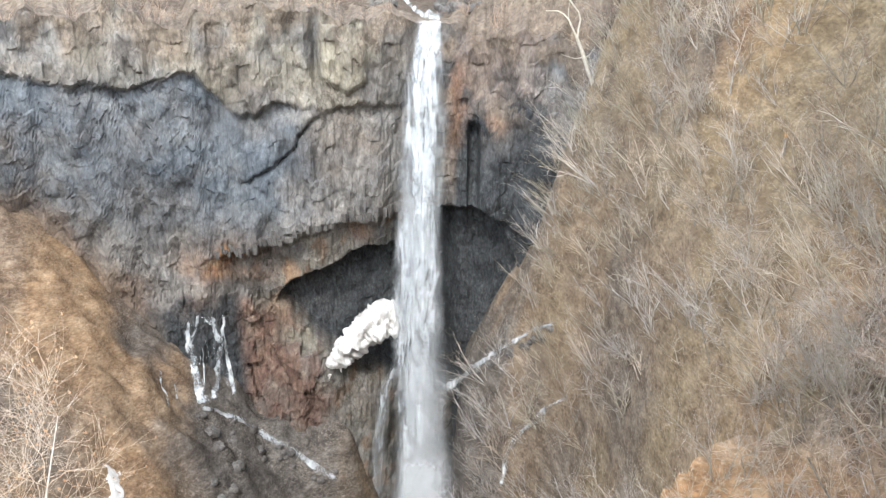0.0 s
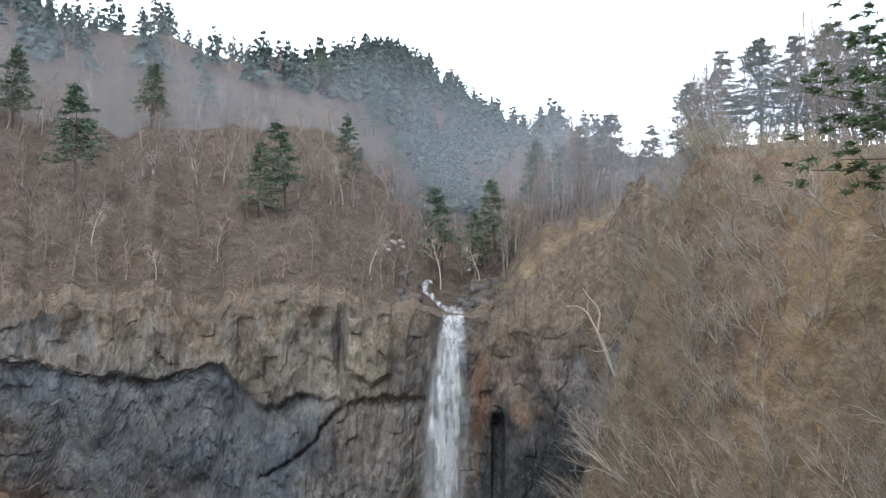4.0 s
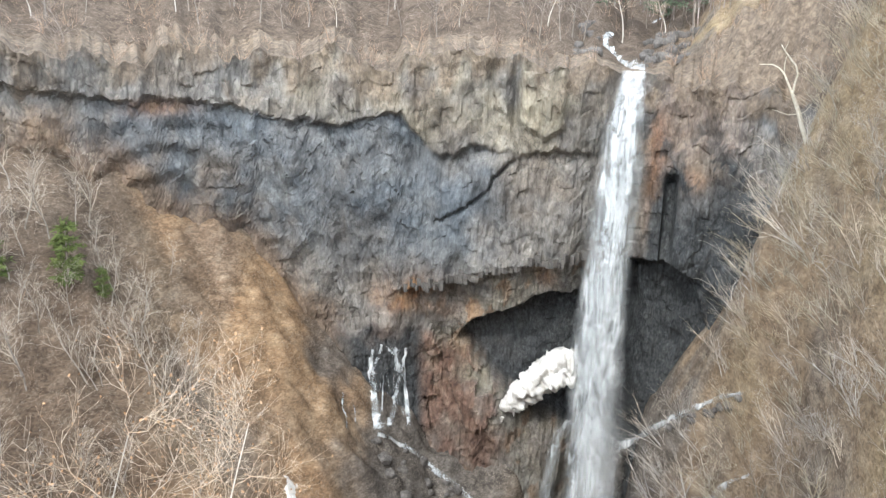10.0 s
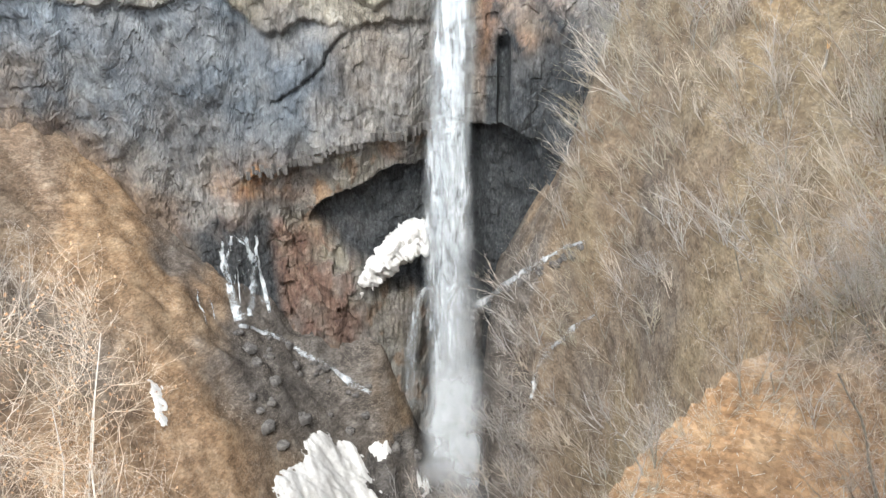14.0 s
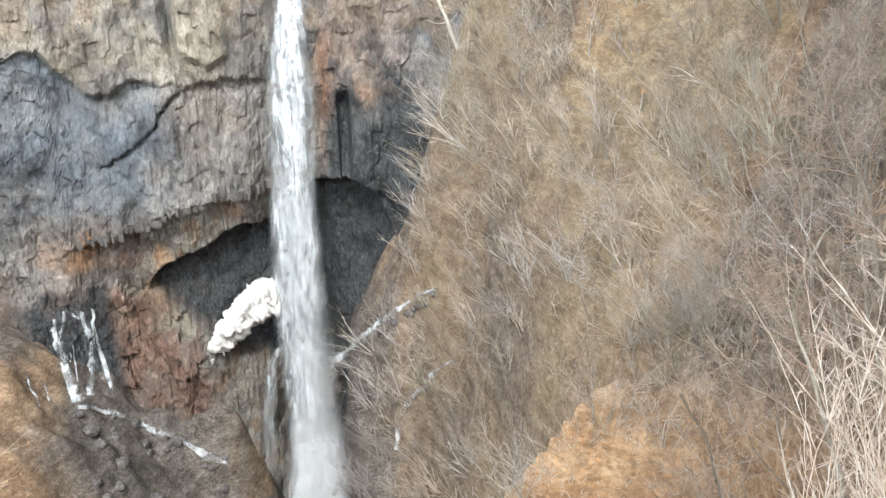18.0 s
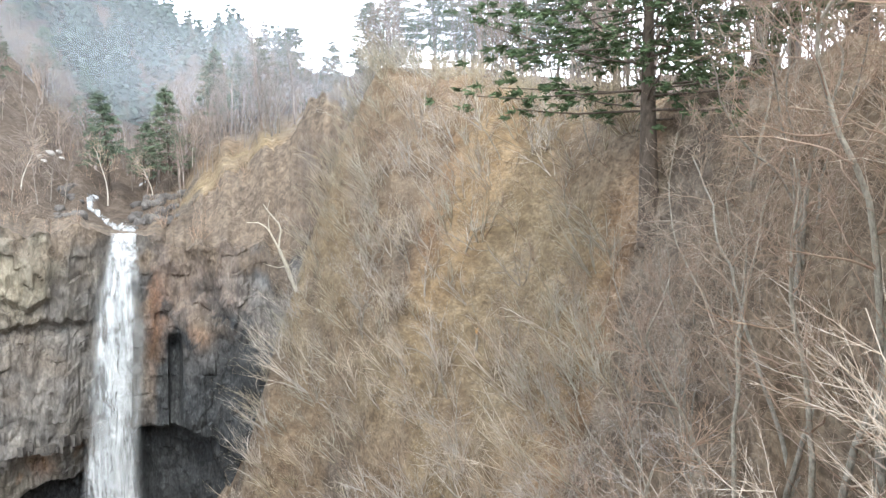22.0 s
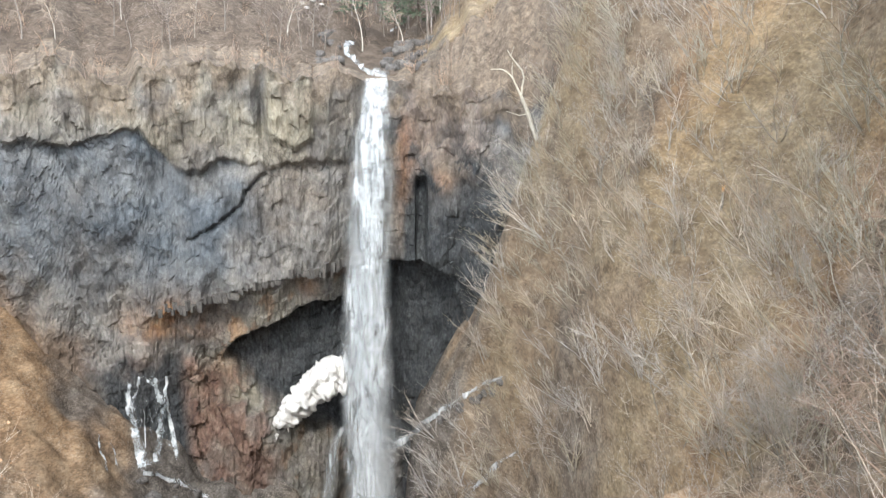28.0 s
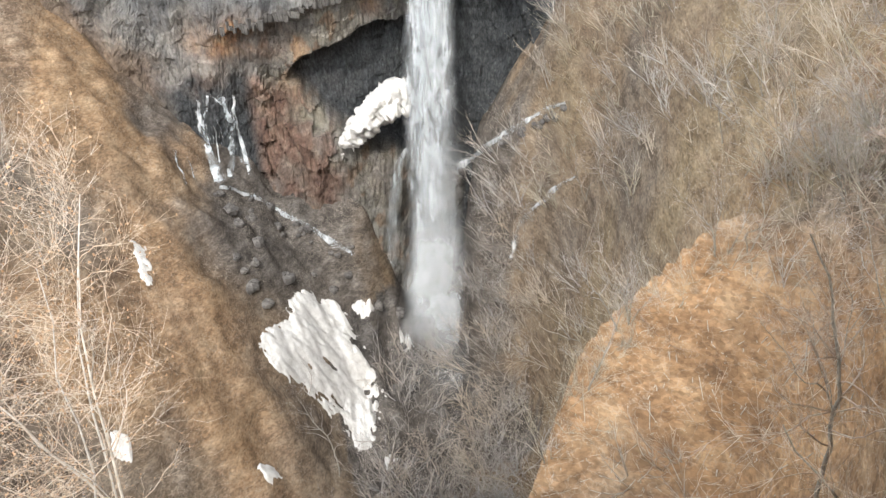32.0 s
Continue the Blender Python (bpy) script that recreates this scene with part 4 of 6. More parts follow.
def conifer(seed, height, reach, tiers, per_tier, sprays, count, blade, bare=0.2, droop=0.25, shape=1.0):
    """Trunk and bough segments, and needle blades."""
    rng = random.Random(seed)
    trunk, boughs, quads = [], [], []
    joints = limb(rng, trunk, Vector((0, 0, -0.5)), Vector((rng.gauss(0, 0.03), rng.gauss(0, 0.03), 1)), height, height * 0.017, 10, 0.02, 0.05, 0.12)
    for t in range(tiers):
        f = bare + (1 - bare) * (t + rng.uniform(0, 0.6)) / tiers
        i = min(9, int(f * 10))
        at, way, rad = joints[i]
        at = Vector((at.x, at.y, height * min(f, 0.99)))
        span = reach * (1.02 - f) ** shape / (1.02 - bare) ** shape * rng.uniform(0.75, 1.1)
        a0 = rng.uniform(0, 6.28)
        for k in range(per_tier):
            if rng.random() < 0.28:
                continue
            a = a0 + 6.28 * k / per_tier + rng.gauss(0, 0.25)
            d = Vector((math.cos(a), math.sin(a), rng.uniform(-droop, droop * 0.5)))
            lower = at - Vector((0, 0, rng.uniform(0, 1.0) * (1 - bare) * height / tiers))
            arm = limb(rng, boughs, lower, d, span * rng.uniform(0.65, 1.1), max(rad * 0.35, 0.012), 4, 0.06, 0.02, 0.4)
            for q in range(sprays):
                c, w, _ = arm[min(3, int(4 * (0.15 + 0.85 * (q + rng.random()) / sprays)))]
                c = c + Vector((rng.gauss(0, 1), rng.gauss(0, 1), rng.gauss(0, 0.35))) * span * 0.12
                quads += blades(rng, c, w, blade, blade * 0.28, count, 0.15, 0.3)
    for q in range(4):
        quads += blades(rng, Vector((joints[-1][0].x, joints[-1][0].y, height * (0.92 + 0.025 * q))), Vector((0, 0, 1)), blade, blade * 0.25, count, 0.0, 0.6)
    return trunk, boughs, quads


def tree_thing(name, stem, crown, bark, twig, label, category, group="", sides=5, crown_name="crown", crown_mesh=None):
    base = new(name)
    v, f = tubes(stem, sides)
    under("trunk", fast_mesh("trunk", v, f, bark, True), base)
    if crown_mesh is None:
        v, f = tubes(crown, 3)
        crown_mesh = fast_mesh("crown", v, f, twig)
    under(crown_name, crown_mesh, base)
    return tagged(base, label, category, group)


def branching_tree(name, seed, height, bark, twig, label, group, **shape):
    """A near tree: its trunk, and each main branch as a part of the trunk."""
    marks = []
    stem, crown = bare_tree(seed, height, marks=marks, **shape)
    base = new(name)
    v, f = tubes(stem, 6)
    trunk = under("trunk", fast_mesh("trunk", v, f, bark, True), base)
    for a, b in zip(marks, marks[1:] + [len(crown)]):
        v, f = tubes(crown[a:b], 3)
        under("branch", fast_mesh("branch", v, f, twig), trunk)
    tagged(base, label, "tree", group)
    return base, crown


def stand(thing, at, turn, size, tilt=0.0):
    """Moves a thing that is still at the origin to its place; tilt leans it, in degrees, to the left of the line of sight."""
    lean_axis = Vector((at.x, at.y, 0)).normalized()
    thing.matrix_basis = Matrix.Translation(at) @ Matrix.Rotation(-radians(tilt), 4, lean_axis) @ Matrix.Rotation(turn, 4, "Z") @ Matrix.Diagonal((size, size, size, 1))


def planted(models, spots):
    """Plants the first of each kind itself, then copies. spots: (kind, place, turn, size) and perhaps a tilt."""
    used = set()
    for kind, *spot in spots:
        thing = models[kind]
        if kind in used:
            thing = copy_thing(thing, Matrix.Identity(4))
        used.add(kind)
        stand(thing, *spot)


rnd = random.Random(12)

# ---- woods on the slopes above the cliff ----
woods = [tree_thing("bare_tree", *bare_tree(100 + k, 11, limbs=16, twigs=6, small=1, r=0.11, lift=0.12, low=0.22, thin=1.2, wob=0.09, tw_segs=1, arm_segs=3, tw_len=(0.1, 0.2), sm_len=(0.05, 0.12)), WOODBARK, TWIG_WOODS, "leafless grey-brown broadleaf tree on the wooded slope", "tree", "bare trees on the upper slope") for k in range(4)]
spots = []
for k in range(125):
    az, u = -33 + 60 * (k + rnd.random()) / 125, rnd.uniform(6, 75)
    if abs(az - 15) < 3 and u < 45:
        continue
    r = float(cliff_r(az)) + u
    spots.append((rnd.randrange(4), place(az, r), rnd.uniform(0, 6.28), rnd.uniform(0.7, 1.35)))
planted(woods, spots)
birches = [tree_thing("birch_tree", *bare_tree(140 + k, 12, limbs=14, twigs=6, small=3, r=0.14, lift=0.08, low=0.35, thin=1.3, wob=0.1), BIRCH, BIRCH_TWIG, "pale-barked leafless birch tree above the cliff", "tree", "birches above the cliff") for k in range(2)]
spots = [(0, place(9.0, 158), 0.3, 0.95), (1, place(-15.96, 150), 2.0, 0.8), (0, place(-9.5, 170), 1.2, 0.8), (1, place(14.0, 178), 0.5, 1.15), (0, place(-24.5, 150), 4.1, 0.8), (1, place(-1.5, 168), 3.3, 0.75), (0, place(2.9, 150), 5.0, 0.5),
         (0, place(16.8, 172), 2.5, 0.8), (1, place(19.4, 178), 2.9, 0.85), (0, place(-20, 200), 5.5, 1.0), (1, place(7.0, 195), 1.1, 0.9), (1, place(-5.5, 148), 0.1, 0.5)]
planted(birches, spots)

firs = []
for k in range(4):
    trunk, boughs, quads = conifer(200 + k, 15, 4.4, 17, 6, 6, 7, 0.55, bare=0.16 + 0.08 * k, shape=0.75)
    base = new("conifer")
    v, f = tubes(trunk + boughs, 3)
    under("trunk", fast_mesh("trunk", v, f, PINEBARK, True), base)
    under("foliage", quad_mesh("foliage", quads, NEEDLES), base)
    firs.append(tagged(base, "dark green conifer standing among bare trees", "tree", "conifers"))
spots = [(k % 4, place(az, r), rnd.uniform(0, 6), size * 1.25) for k, (az, r, size) in enumerate([
    (-17.2, 215, 1.35), (-14.3, 240, 1.2), (3.1, 178, 1.15), (-10.6, 190, 1.4), (7.4, 215, 1.0), (17.9, 182, 1.2), (14.2, 190, 1.15), (-18.7, 185, 0.8), (1.2, 186, 0.95), (16.3, 210, 0.9),
    (-26, 190, 1.0), (-20.5, 225, 1.2), (-23.8, 240, 1.3), (21.0, 200, 1.1), (22.6, 185, 0.9), (10.5, 260, 1.0), (12.8, 270, 1.1), (9.2, 285, 1.0), (-6.0, 250, 1.1), (-2.5, 265, 0.9), (5.4, 300, 1.2)])]
planted(firs, spots)

# far woods: past counting
far_kinds = [sum(bare_tree(300 + k, 11, limbs=11, twigs=3, small=1, r=0.2, lift=0.12, low=0.2, thin=2.2, tw_segs=1, arm_segs=2, tw_len=(0.12, 0.22)), []) for k in range(3)]
ridge_kinds = [sum(bare_tree(310 + k, 12, limbs=14, twigs=4, small=1, r=0.13, lift=0.14, low=0.2, thin=1.3, tw_segs=1, arm_segs=2, tw_len=(0.1, 0.2), wob=0.06), []) for k in range(3)]
rows = []
for k in range(420):
    az = rnd.uniform(-36, 27)
    r = float(cliff_r(az)) + 62 + 250 * rnd.random() ** 1.4
    p = place(az, r)
    rows.append((p.x, p.y, p.z, rnd.uniform(0, 6.28), rnd.uniform(0.8, 1.4), 1, 0, 0))
tagged(scattered("far_bare_woods", far_kinds, rows, TWIG_WOODS), "hazy grey-brown leafless woods covering the far hills", "woods", kind="stuff")
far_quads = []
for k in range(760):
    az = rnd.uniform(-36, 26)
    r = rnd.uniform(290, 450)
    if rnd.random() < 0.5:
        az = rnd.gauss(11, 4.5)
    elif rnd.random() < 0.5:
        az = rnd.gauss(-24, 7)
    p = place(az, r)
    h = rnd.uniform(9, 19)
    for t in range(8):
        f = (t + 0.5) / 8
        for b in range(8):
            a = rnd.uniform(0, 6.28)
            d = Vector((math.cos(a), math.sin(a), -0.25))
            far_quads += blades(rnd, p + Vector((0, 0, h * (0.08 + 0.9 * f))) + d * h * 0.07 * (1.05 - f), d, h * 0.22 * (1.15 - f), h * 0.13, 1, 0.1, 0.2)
tagged(under("far_conifer_woods", quad_mesh("far_conifer_woods", far_quads, NEEDLES_FAR)), "conifer woods on the far hills, with haze blue put into their green", "woods", kind="stuff")

# low brush on the slopes above the cliff and along its lip
low_kinds = [shrub(330 + k, 2.6, stems=4, twigs=4, small=1, r=0.03) for k in range(4)]
rows = []
for k in range(360):
    az = rnd.uniform(-34, 27)
    u = 110 * rnd.random() ** 1.5 - 12
    if abs(az - 14.8) < 1.9 and u < 30:
        continue
    rr_ = float(cliff_r(az)) + 13 + u
    p = place(az, rr_, float(plateau(az, rr_)) - 0.2)
    rows.append((p.x, p.y, p.z, rnd.uniform(0, 6.28), rnd.uniform(0.7, 1.7), 1, 0, 0))
tagged(scattered("reddish_brush", low_kinds, rows, TWIG_RED), "tangled reddish-brown leafless brush along the cliff top", "brush", kind="stuff")

# ---- brush on the near gorge side ----
def spray_bush(seed, height, stems=5, forks=6, twigs=3, r=0.035, wide=0.75):
    """A leafless bush: long arching shoots with narrow forks and fine side twigs."""
    rng = random.Random(seed)
    out = []
    for s in range(stems):
        a, k = rng.uniform(0, 2 * math.pi), wide * rng.uniform(0.25, 1.3)
        joints = limb(rng, out, Vector((0.2 * math.cos(a), 0.2 * math.sin(a), -0.3)), Vector((math.cos(a) * k, math.sin(a) * k, 1)), height * rng.uniform(0.55, 1.1), r * rng.uniform(0.7, 1.2), 6, 0.14, 0.02, 0.3)
        for q in range(forks):
            i = min(5, int(1 + 5 * (q + rng.random()) / forks))
            at, way, rad = joints[i]
            tw = limb(rng, out, at, sideways(rng, way, rng.uniform(0.35, 0.95)), height * rng.uniform(0.2, 0.42) * (1.2 - 0.1 * i), rad * 0.62, 3, 0.17, 0.05, 0.4)
            for w in range(twigs):
                at3, way3, rad3 = tw[w % 3]
                limb(rng, out, at3, sideways(rng, way3, rng.uniform(0.4, 0.9)), height * rng.uniform(0.06, 0.15), rad3 * 0.75, 1, 0.1, 0.04, 0.5)
    return out


bushes = [spray_bush(400 + k, 5.0, r=0.058) for k in range(6)]
thin_bushes = [spray_bush(430 + k, 4.2, stems=4, forks=5, twigs=2, r=0.028, wide=0.9) for k in range(5)]
near_bushes = [spray_bush(380 + k, 3.6, stems=5, forks=6, twigs=3, r=0.016, wide=1.0) for k in range(5)]


def thicket(name, shrubs, count, spot, mat, label, size, tilt=(-0.2, -0.1)):
    rows = []
    for k in range(count):
        az, r = spot()
        p = place(az, r)
        rows.append((p.x, p.y, p.z, rnd.uniform(0, 6.28), rnd.uniform(*size), 1, rnd.gauss(tilt[0], 0.25), rnd.gauss(tilt[1], 0.25)))
    return tagged(scattered(name, shrubs, rows, mat), label, "brush", kind="stuff")


def on_right_side(a, b, lo=0.3, hi=1.08, clump=44):
    def spot():
        while True:
            az = rnd.uniform(a, b)
            r = rnd.uniform(lo, hi) * float(np.interp(az, [20, 24, 28, 32.8, 38, 44, 50, 60, 75], [119, 119, 115, 106, 95, 80, 60, 38, 18]))
            el = math.degrees(math.atan2(land(az, r) - EYE.z, r))
            x, y = r * math.sin(radians(az)), r * math.cos(radians(az))
            if float(rough_noise(x * 0.08, y * 0.08, seed=clump)) < rnd.uniform(-0.6, 0.5):
                continue
            if r > 9 and (el > -27 or (az < 31 and r > 50) or rnd.random() < 0.03):
                return az, r
    return spot


def beside_fall():
    while True:
        az, r = (rnd.uniform(16.5, 28), rnd.uniform(60, 122)) if rnd.random() < 0.6 else (rnd.uniform(18, 24.5), rnd.uniform(96, 121))
        el = math.degrees(math.atan2(land(az, r) - EYE.z, r))
        if (az < 21 and r > 119) or r > 121 + (az - 24) or (r > 92 and 0 < float(np.interp(az, [15.7, 19.1, 21.2, 24.5], [-27.7, -25.5, -24.2, -22.6])) - el < 1.4):
            continue
        return az, r


def below_fall():
    while True:
        az, r = rnd.uniform(7.5, 23), rnd.uniform(60, 116)
        el = math.degrees(math.atan2(land(az, r) - EYE.z, r))
        if az < 9.5 and -49 < el < -36:
            continue
        return az, r


thicket("brown_brush", thin_bushes, 130, on_right_side(25, 50, clump=45), TWIG_RED, "dull reddish-brown leafless bushes scattered over the steep slope", (0.7, 1.2), (-0.3, -0.1))
thicket("pale_brush", bushes, 175, on_right_side(25.5, 46), TWIG, "arching pale grey bushes on the steep slope", (0.6, 1.35), (-0.45, -0.1))
thicket("olive_brush", bushes, 150, on_right_side(27, 50, 0.45, clump=47), TWIG_OLIVE, "lichen-grey leafless bushes fanning out over the steep slope", (0.6, 1.3), (-0.5, -0.1))
thicket("near_brush", near_bushes, 115, on_right_side(42, 73, 0.4), TWIG_RED, "tangled reddish bare brush close to the platform", (0.6, 1.3), (-0.3, 0.0))
def along_brow():
    az = rnd.uniform(23.2, 32.5)
    return az, float(np.interp(az, [23, 28, 32.8], [119, 115, 106])) + rnd.uniform(-16, 5)


thicket("edge_brush", bushes, 130, along_brow, TWIG_OLIVE, "bare bushes leaning over the edge beside the falls", (0.45, 1.05), (-0.8, -0.2))
thicket("gorge_thicket", bushes, 150, beside_fall, TWIG, "bare grey-brown thicket filling the gorge beside the falls", (0.8, 1.6), (-0.45, 0.0))
thicket("base_thicket", bushes, 135, below_fall, TWIG_GREY, "bare greyish thicket in the gorge below the falls", (1.0, 2.0), (0.0, 0.0))
thicket("talus_brush", thin_bushes, 115, lambda: (-4 - 30 * rnd.random() ** 0.6, rnd.uniform(78, 126)), TWIG_RED, "sparse leafless brush on the brown talus slope", (0.35, 0.8), (0.1, 0.0))

# brush that hangs over the cliff's lip
rows = []
for k in range(170):
    az = rnd.uniform(-30, 27)
    if abs(az - 14.8) < 1.6:
        continue
    h = float(cliff_top(az)) - 5.0 * rnd.random() ** 2.2
    r = face_r(az, h) - 0.2
    rows.append((r * math.sin(radians(az)), r * math.cos(radians(az)), h, rnd.uniform(0, 6.28), rnd.uniform(0.3, 0.65), 1, -0.3 * math.sin(radians(az)) + rnd.gauss(0, 0.3), -0.4 + rnd.gauss(0, 0.3)))
tagged(scattered("hanging_brush", low_kinds, rows, TWIG_FAR), "bare brush hanging over the lip of the cliff", "brush", kind="stuff")


def along_spur():
    el = rnd.uniform(-50, -30)
    az = float(np.interp(el, [-50, -44, -37, -31], [23.4, 27.0, 31.0, 39.5])) + rnd.gauss(0.3, 0.8)
    p, r = hit(az, el)
    return az, r


thicket("spur_brush", thin_bushes, 75, along_spur, TWIG_OLIVE, "bare twiggy bushes along the crest of the litter slope", (0.35, 0.9), (-0.1, 0.1))

# ---- trees near the platform ----
near_bare = []
for k, (stems, h, r, low) in enumerate([(1, 20, 0.14, 0.3), (2, 18, 0.14, 0.3), (4, 14, 0.11, 0.2)]):
    near_bare.append(branching_tree("bare_tree", 500 + k, h, LICHEN, TWIG_NEAR, "crooked lichen-grey leafless tree rooted on the steep slope", "bare trees near the platform", stems=stems, limbs=22 if stems == 1 else 26 // stems + 3, twigs=8, small=4, r=r, spread=1.15, lift=0.05, low=low, limb_len=(0.1, 0.27), limb_k=0.5, arm_segs=7, stem_segs=16, thin=0.7, wob=0.13, arm_wob=0.19, tw_len=(0.05, 0.11), sm_len=(0.02, 0.045), tw_segs=3)[0])
near_bare.append(branching_tree("bare_tree", 530, 15, LICHEN, TWIG_GREY, "spreading grey leafless tree with crooked branches on the slope", "bare trees near the platform", stems=2, limbs=14, twigs=9, small=4, r=0.085, spread=1.4, lift=0.02, low=0.2, limb_len=(0.2, 0.42), limb_k=0.6, arm_segs=9, stem_segs=14, thin=0.7, wob=0.12, arm_wob=0.16, tw_len=(0.06, 0.13), sm_len=(0.02, 0.045), tw_segs=3)[0])
near_bare.append(branching_tree("bare_tree", 535, 16, LICHEN, TWIG_RED, "grey leafless tree with reddish budding twigs on the slope", "bare trees near the platform", stems=1, limbs=22, twigs=9, small=4, r=0.13, spread=1.2, lift=0.05, low=0.2, limb_len=(0.12, 0.32), limb_k=0.5, arm_segs=8, stem_segs=14, thin=0.7, wob=0.14, arm_wob=0.16, tw_len=(0.06, 0.12), sm_len=(0.02, 0.045), tw_segs=3)[0])
spots = []
for kind, az, r, size, tilt in [(0, 50.4, 30, 1.0, 4), (1, 54.6, 27, 1.05, 0), (0, 62.0, 22, 1.0, -2), (0, 66.0, 21, 1.05, -6), (1, 59.5, 27, 1.0, 0), (2, 57.0, 34, 0.9, 6), (2, 61.0, 30, 0.9, 4), (0, 68.5, 21, 0.85, 0), (4, 59.0, 23, 1.0, 6), (4, 70.5, 19, 0.9, 4), (1, 60.5, 26, 0.9, -3), (0, 57.0, 31, 0.85, 3), (4, 66.0, 22, 0.85, 5),
                                (2, 54.2, 37, 0.95, 4), (2, 51.6, 40, 0.85, 16), (3, 49.8, 41, 0.7, 30), (3, 46.8, 45, 0.62, 26), (2, 47.5, 47, 0.65, 22), (3, 43.0, 50, 0.55, 24), (3, 52.5, 34, 0.6, 22), (2, 40.5, 57, 0.6, 18), (3, 38.0, 62, 0.5, 20), (4, 56.0, 33, 0.8, 12), (2, 49.0, 36, 0.7, 26), (2, 45.0, 48, 0.65, 30), (2, 42.0, 62, 0.6, 26), (2, 50.5, 45, 0.7, 14), (2, 37.0, 70, 0.55, 22), (2, 34.0, 78, 0.5, 25), (4, 60.5, 30, 0.8, 2), (0, 66.5, 24, 0.8, -4), (1, 57.8, 38, 0.75, 2), (4, 69.0, 20, 0.8, 4),
                                (3, 57.5, 29, 0.7, 20), (4, 62.0, 24, 0.8, 14), (2, 44.5, 56, 0.6, 12)]:
    spots.append((kind, place(az, r), rnd.uniform(0, 6.28), size, tilt))
planted(near_bare, spots)

pale = []
for k in range(3):
    thing, crown = branching_tree("pale_tree", 540 + k, 22, BIRCH, BIRCH_TWIG, "pale-barked budding leafless tree growing below the platform", "pale trees below the platform", limbs=14, twigs=9, small=3, r=0.085, spread=1.4, lift=0.02, low=0.4, lean=0.12, thin=0.7, tw_len=(0.06, 0.14), sm_len=(0.02, 0.05), tw_segs=4, limb_len=(0.15, 0.31), limb_k=0.72, wob=0.17, arm_wob=0.3, arm_segs=8)
    rng = random.Random(31)
    quads = []
    for q in crown[::3]:
        for b in range(1):
            quads += blades(rng, Vector(q[3:6]), Vector((0, 0, 1)), 0.10, 0.09, 1, 0.0, 0.6)
    under("foliage", quad_mesh("foliage", quads, BUDS), thing, "tiny orange-brown swelling buds")["kind"] = "stuff"
    pale.append(thing)
spots = []
for kind, az, el, r, turn in [(0, -25.5, -16.0, 24, 6.0), (0, -21.5, -16.0, 27, 5.5), (1, -29.5, -19.5, 24, 0.9), (2, -17.5, -24.0, 26, 5.4), (1, -16.5, -26.0, 22, 3.2), (2, -17.0, -21.5, 25, 5.4), (1, -18.0, -27.5, 19, 1.6), (2, -25.0, -28.0, 17, 0.5), (1, -14.5, -36.0, 18, 3.5), (2, -31.0, -30.0, 15, 3.9), (0, -15.5, -36.0, 16, 0.3), (2, -20.5, -40.0, 14, 2.4), (0, -26.5, -37.0, 15, 4.4)]:
    g = place(az, r)
    top = EYE.z + r * math.tan(radians(el))
    spots.append((kind, g, turn, max(0.35, (top - g.z) / 22)))
planted(pale, spots)

slim = [tree_thing("slender_tree", *bare_tree(560 + k, 14, stems=1 + k, limbs=13, twigs=5, small=2, r=0.13, spread=0.9, lift=0.08, low=0.2, thin=0.7, wob=0.12, tw_segs=2, sm_len=(0.03, 0.07), stem_segs=10), LICHEN, TWIG_GREY, "slender grey leafless tree on the side of the gorge", "tree", "slender trees in the gorge", sides=5) for k in range(2)]
spots = []
for kind, az, r, size in [(0, 4.0, 84, 1.1), (1, 6.5, 80, 1.0), (1, 9.0, 90, 0.9), (0, 11.0, 84, 0.9), (1, 14.0, 78, 1.0), (0, 17.0, 86, 0.9), (1, 2.0, 96, 0.7), (0, 8.0, 72, 1.1), (1, 12.5, 70, 1.0), (0, 19.5, 80, 0.9), (1, 21.5, 90, 0.8),
                           (1, 32.8, 52, 0.62), (0, 31.5, 56, 0.5), (1, 28.5, 66, 0.6), (0, 33.8, 58, 0.55), (1, 26.0, 78, 0.7), (0, 36, 64, 0.5), (1, 30, 80, 0.55), (0, 29, 95, 0.6), (1, 34, 75, 0.5), (0, 38, 58, 0.45), (1, 27.5, 105, 0.5)]:
    spots.append((kind, place(az, r), rnd.uniform(0, 6.28), size))
for k in range(34):
    az = rnd.uniform(25.5, 48)
    r = rnd.uniform(0.68, 1.02) * float(np.interp(az, [24, 28, 32.8, 38, 44, 50], [119, 115, 106, 95, 80, 60]))
    spots.append((k % 2, place(az, r), rnd.uniform(0, 6.28), rnd.uniform(0.35, 0.7), rnd.gauss(10, 8)))
for k in range(9):
    az, r = along_spur()
    spots.append((k % 2, place(az, r), rnd.uniform(0, 6.28), rnd.uniform(0.3, 0.5), rnd.gauss(4, 6)))
planted(slim, spots)

# trees on the forested slope at the gorge's far left side
left_wood = [tree_thing("bare_tree", *bare_tree(580 + k, 11, limbs=15, twigs=5, small=2, r=0.12, spread=0.9, lift=0.12, low=0.2, tw_segs=1, wob=0.1), BARK, TWIG, "leafless grey tree on the gorge side below the cliff", "tree", "bare trees on the gorge side") for k in range(3)]
spots = []
for k in range(74):
    az = -35 + 22 * rnd.random() ** 1.25
    spots.append((rnd.randrange(3), place(az, rnd.uniform(84, 124)), rnd.uniform(0, 6.28), rnd.uniform(0.55, 1.05)))
planted(left_wood, spots)

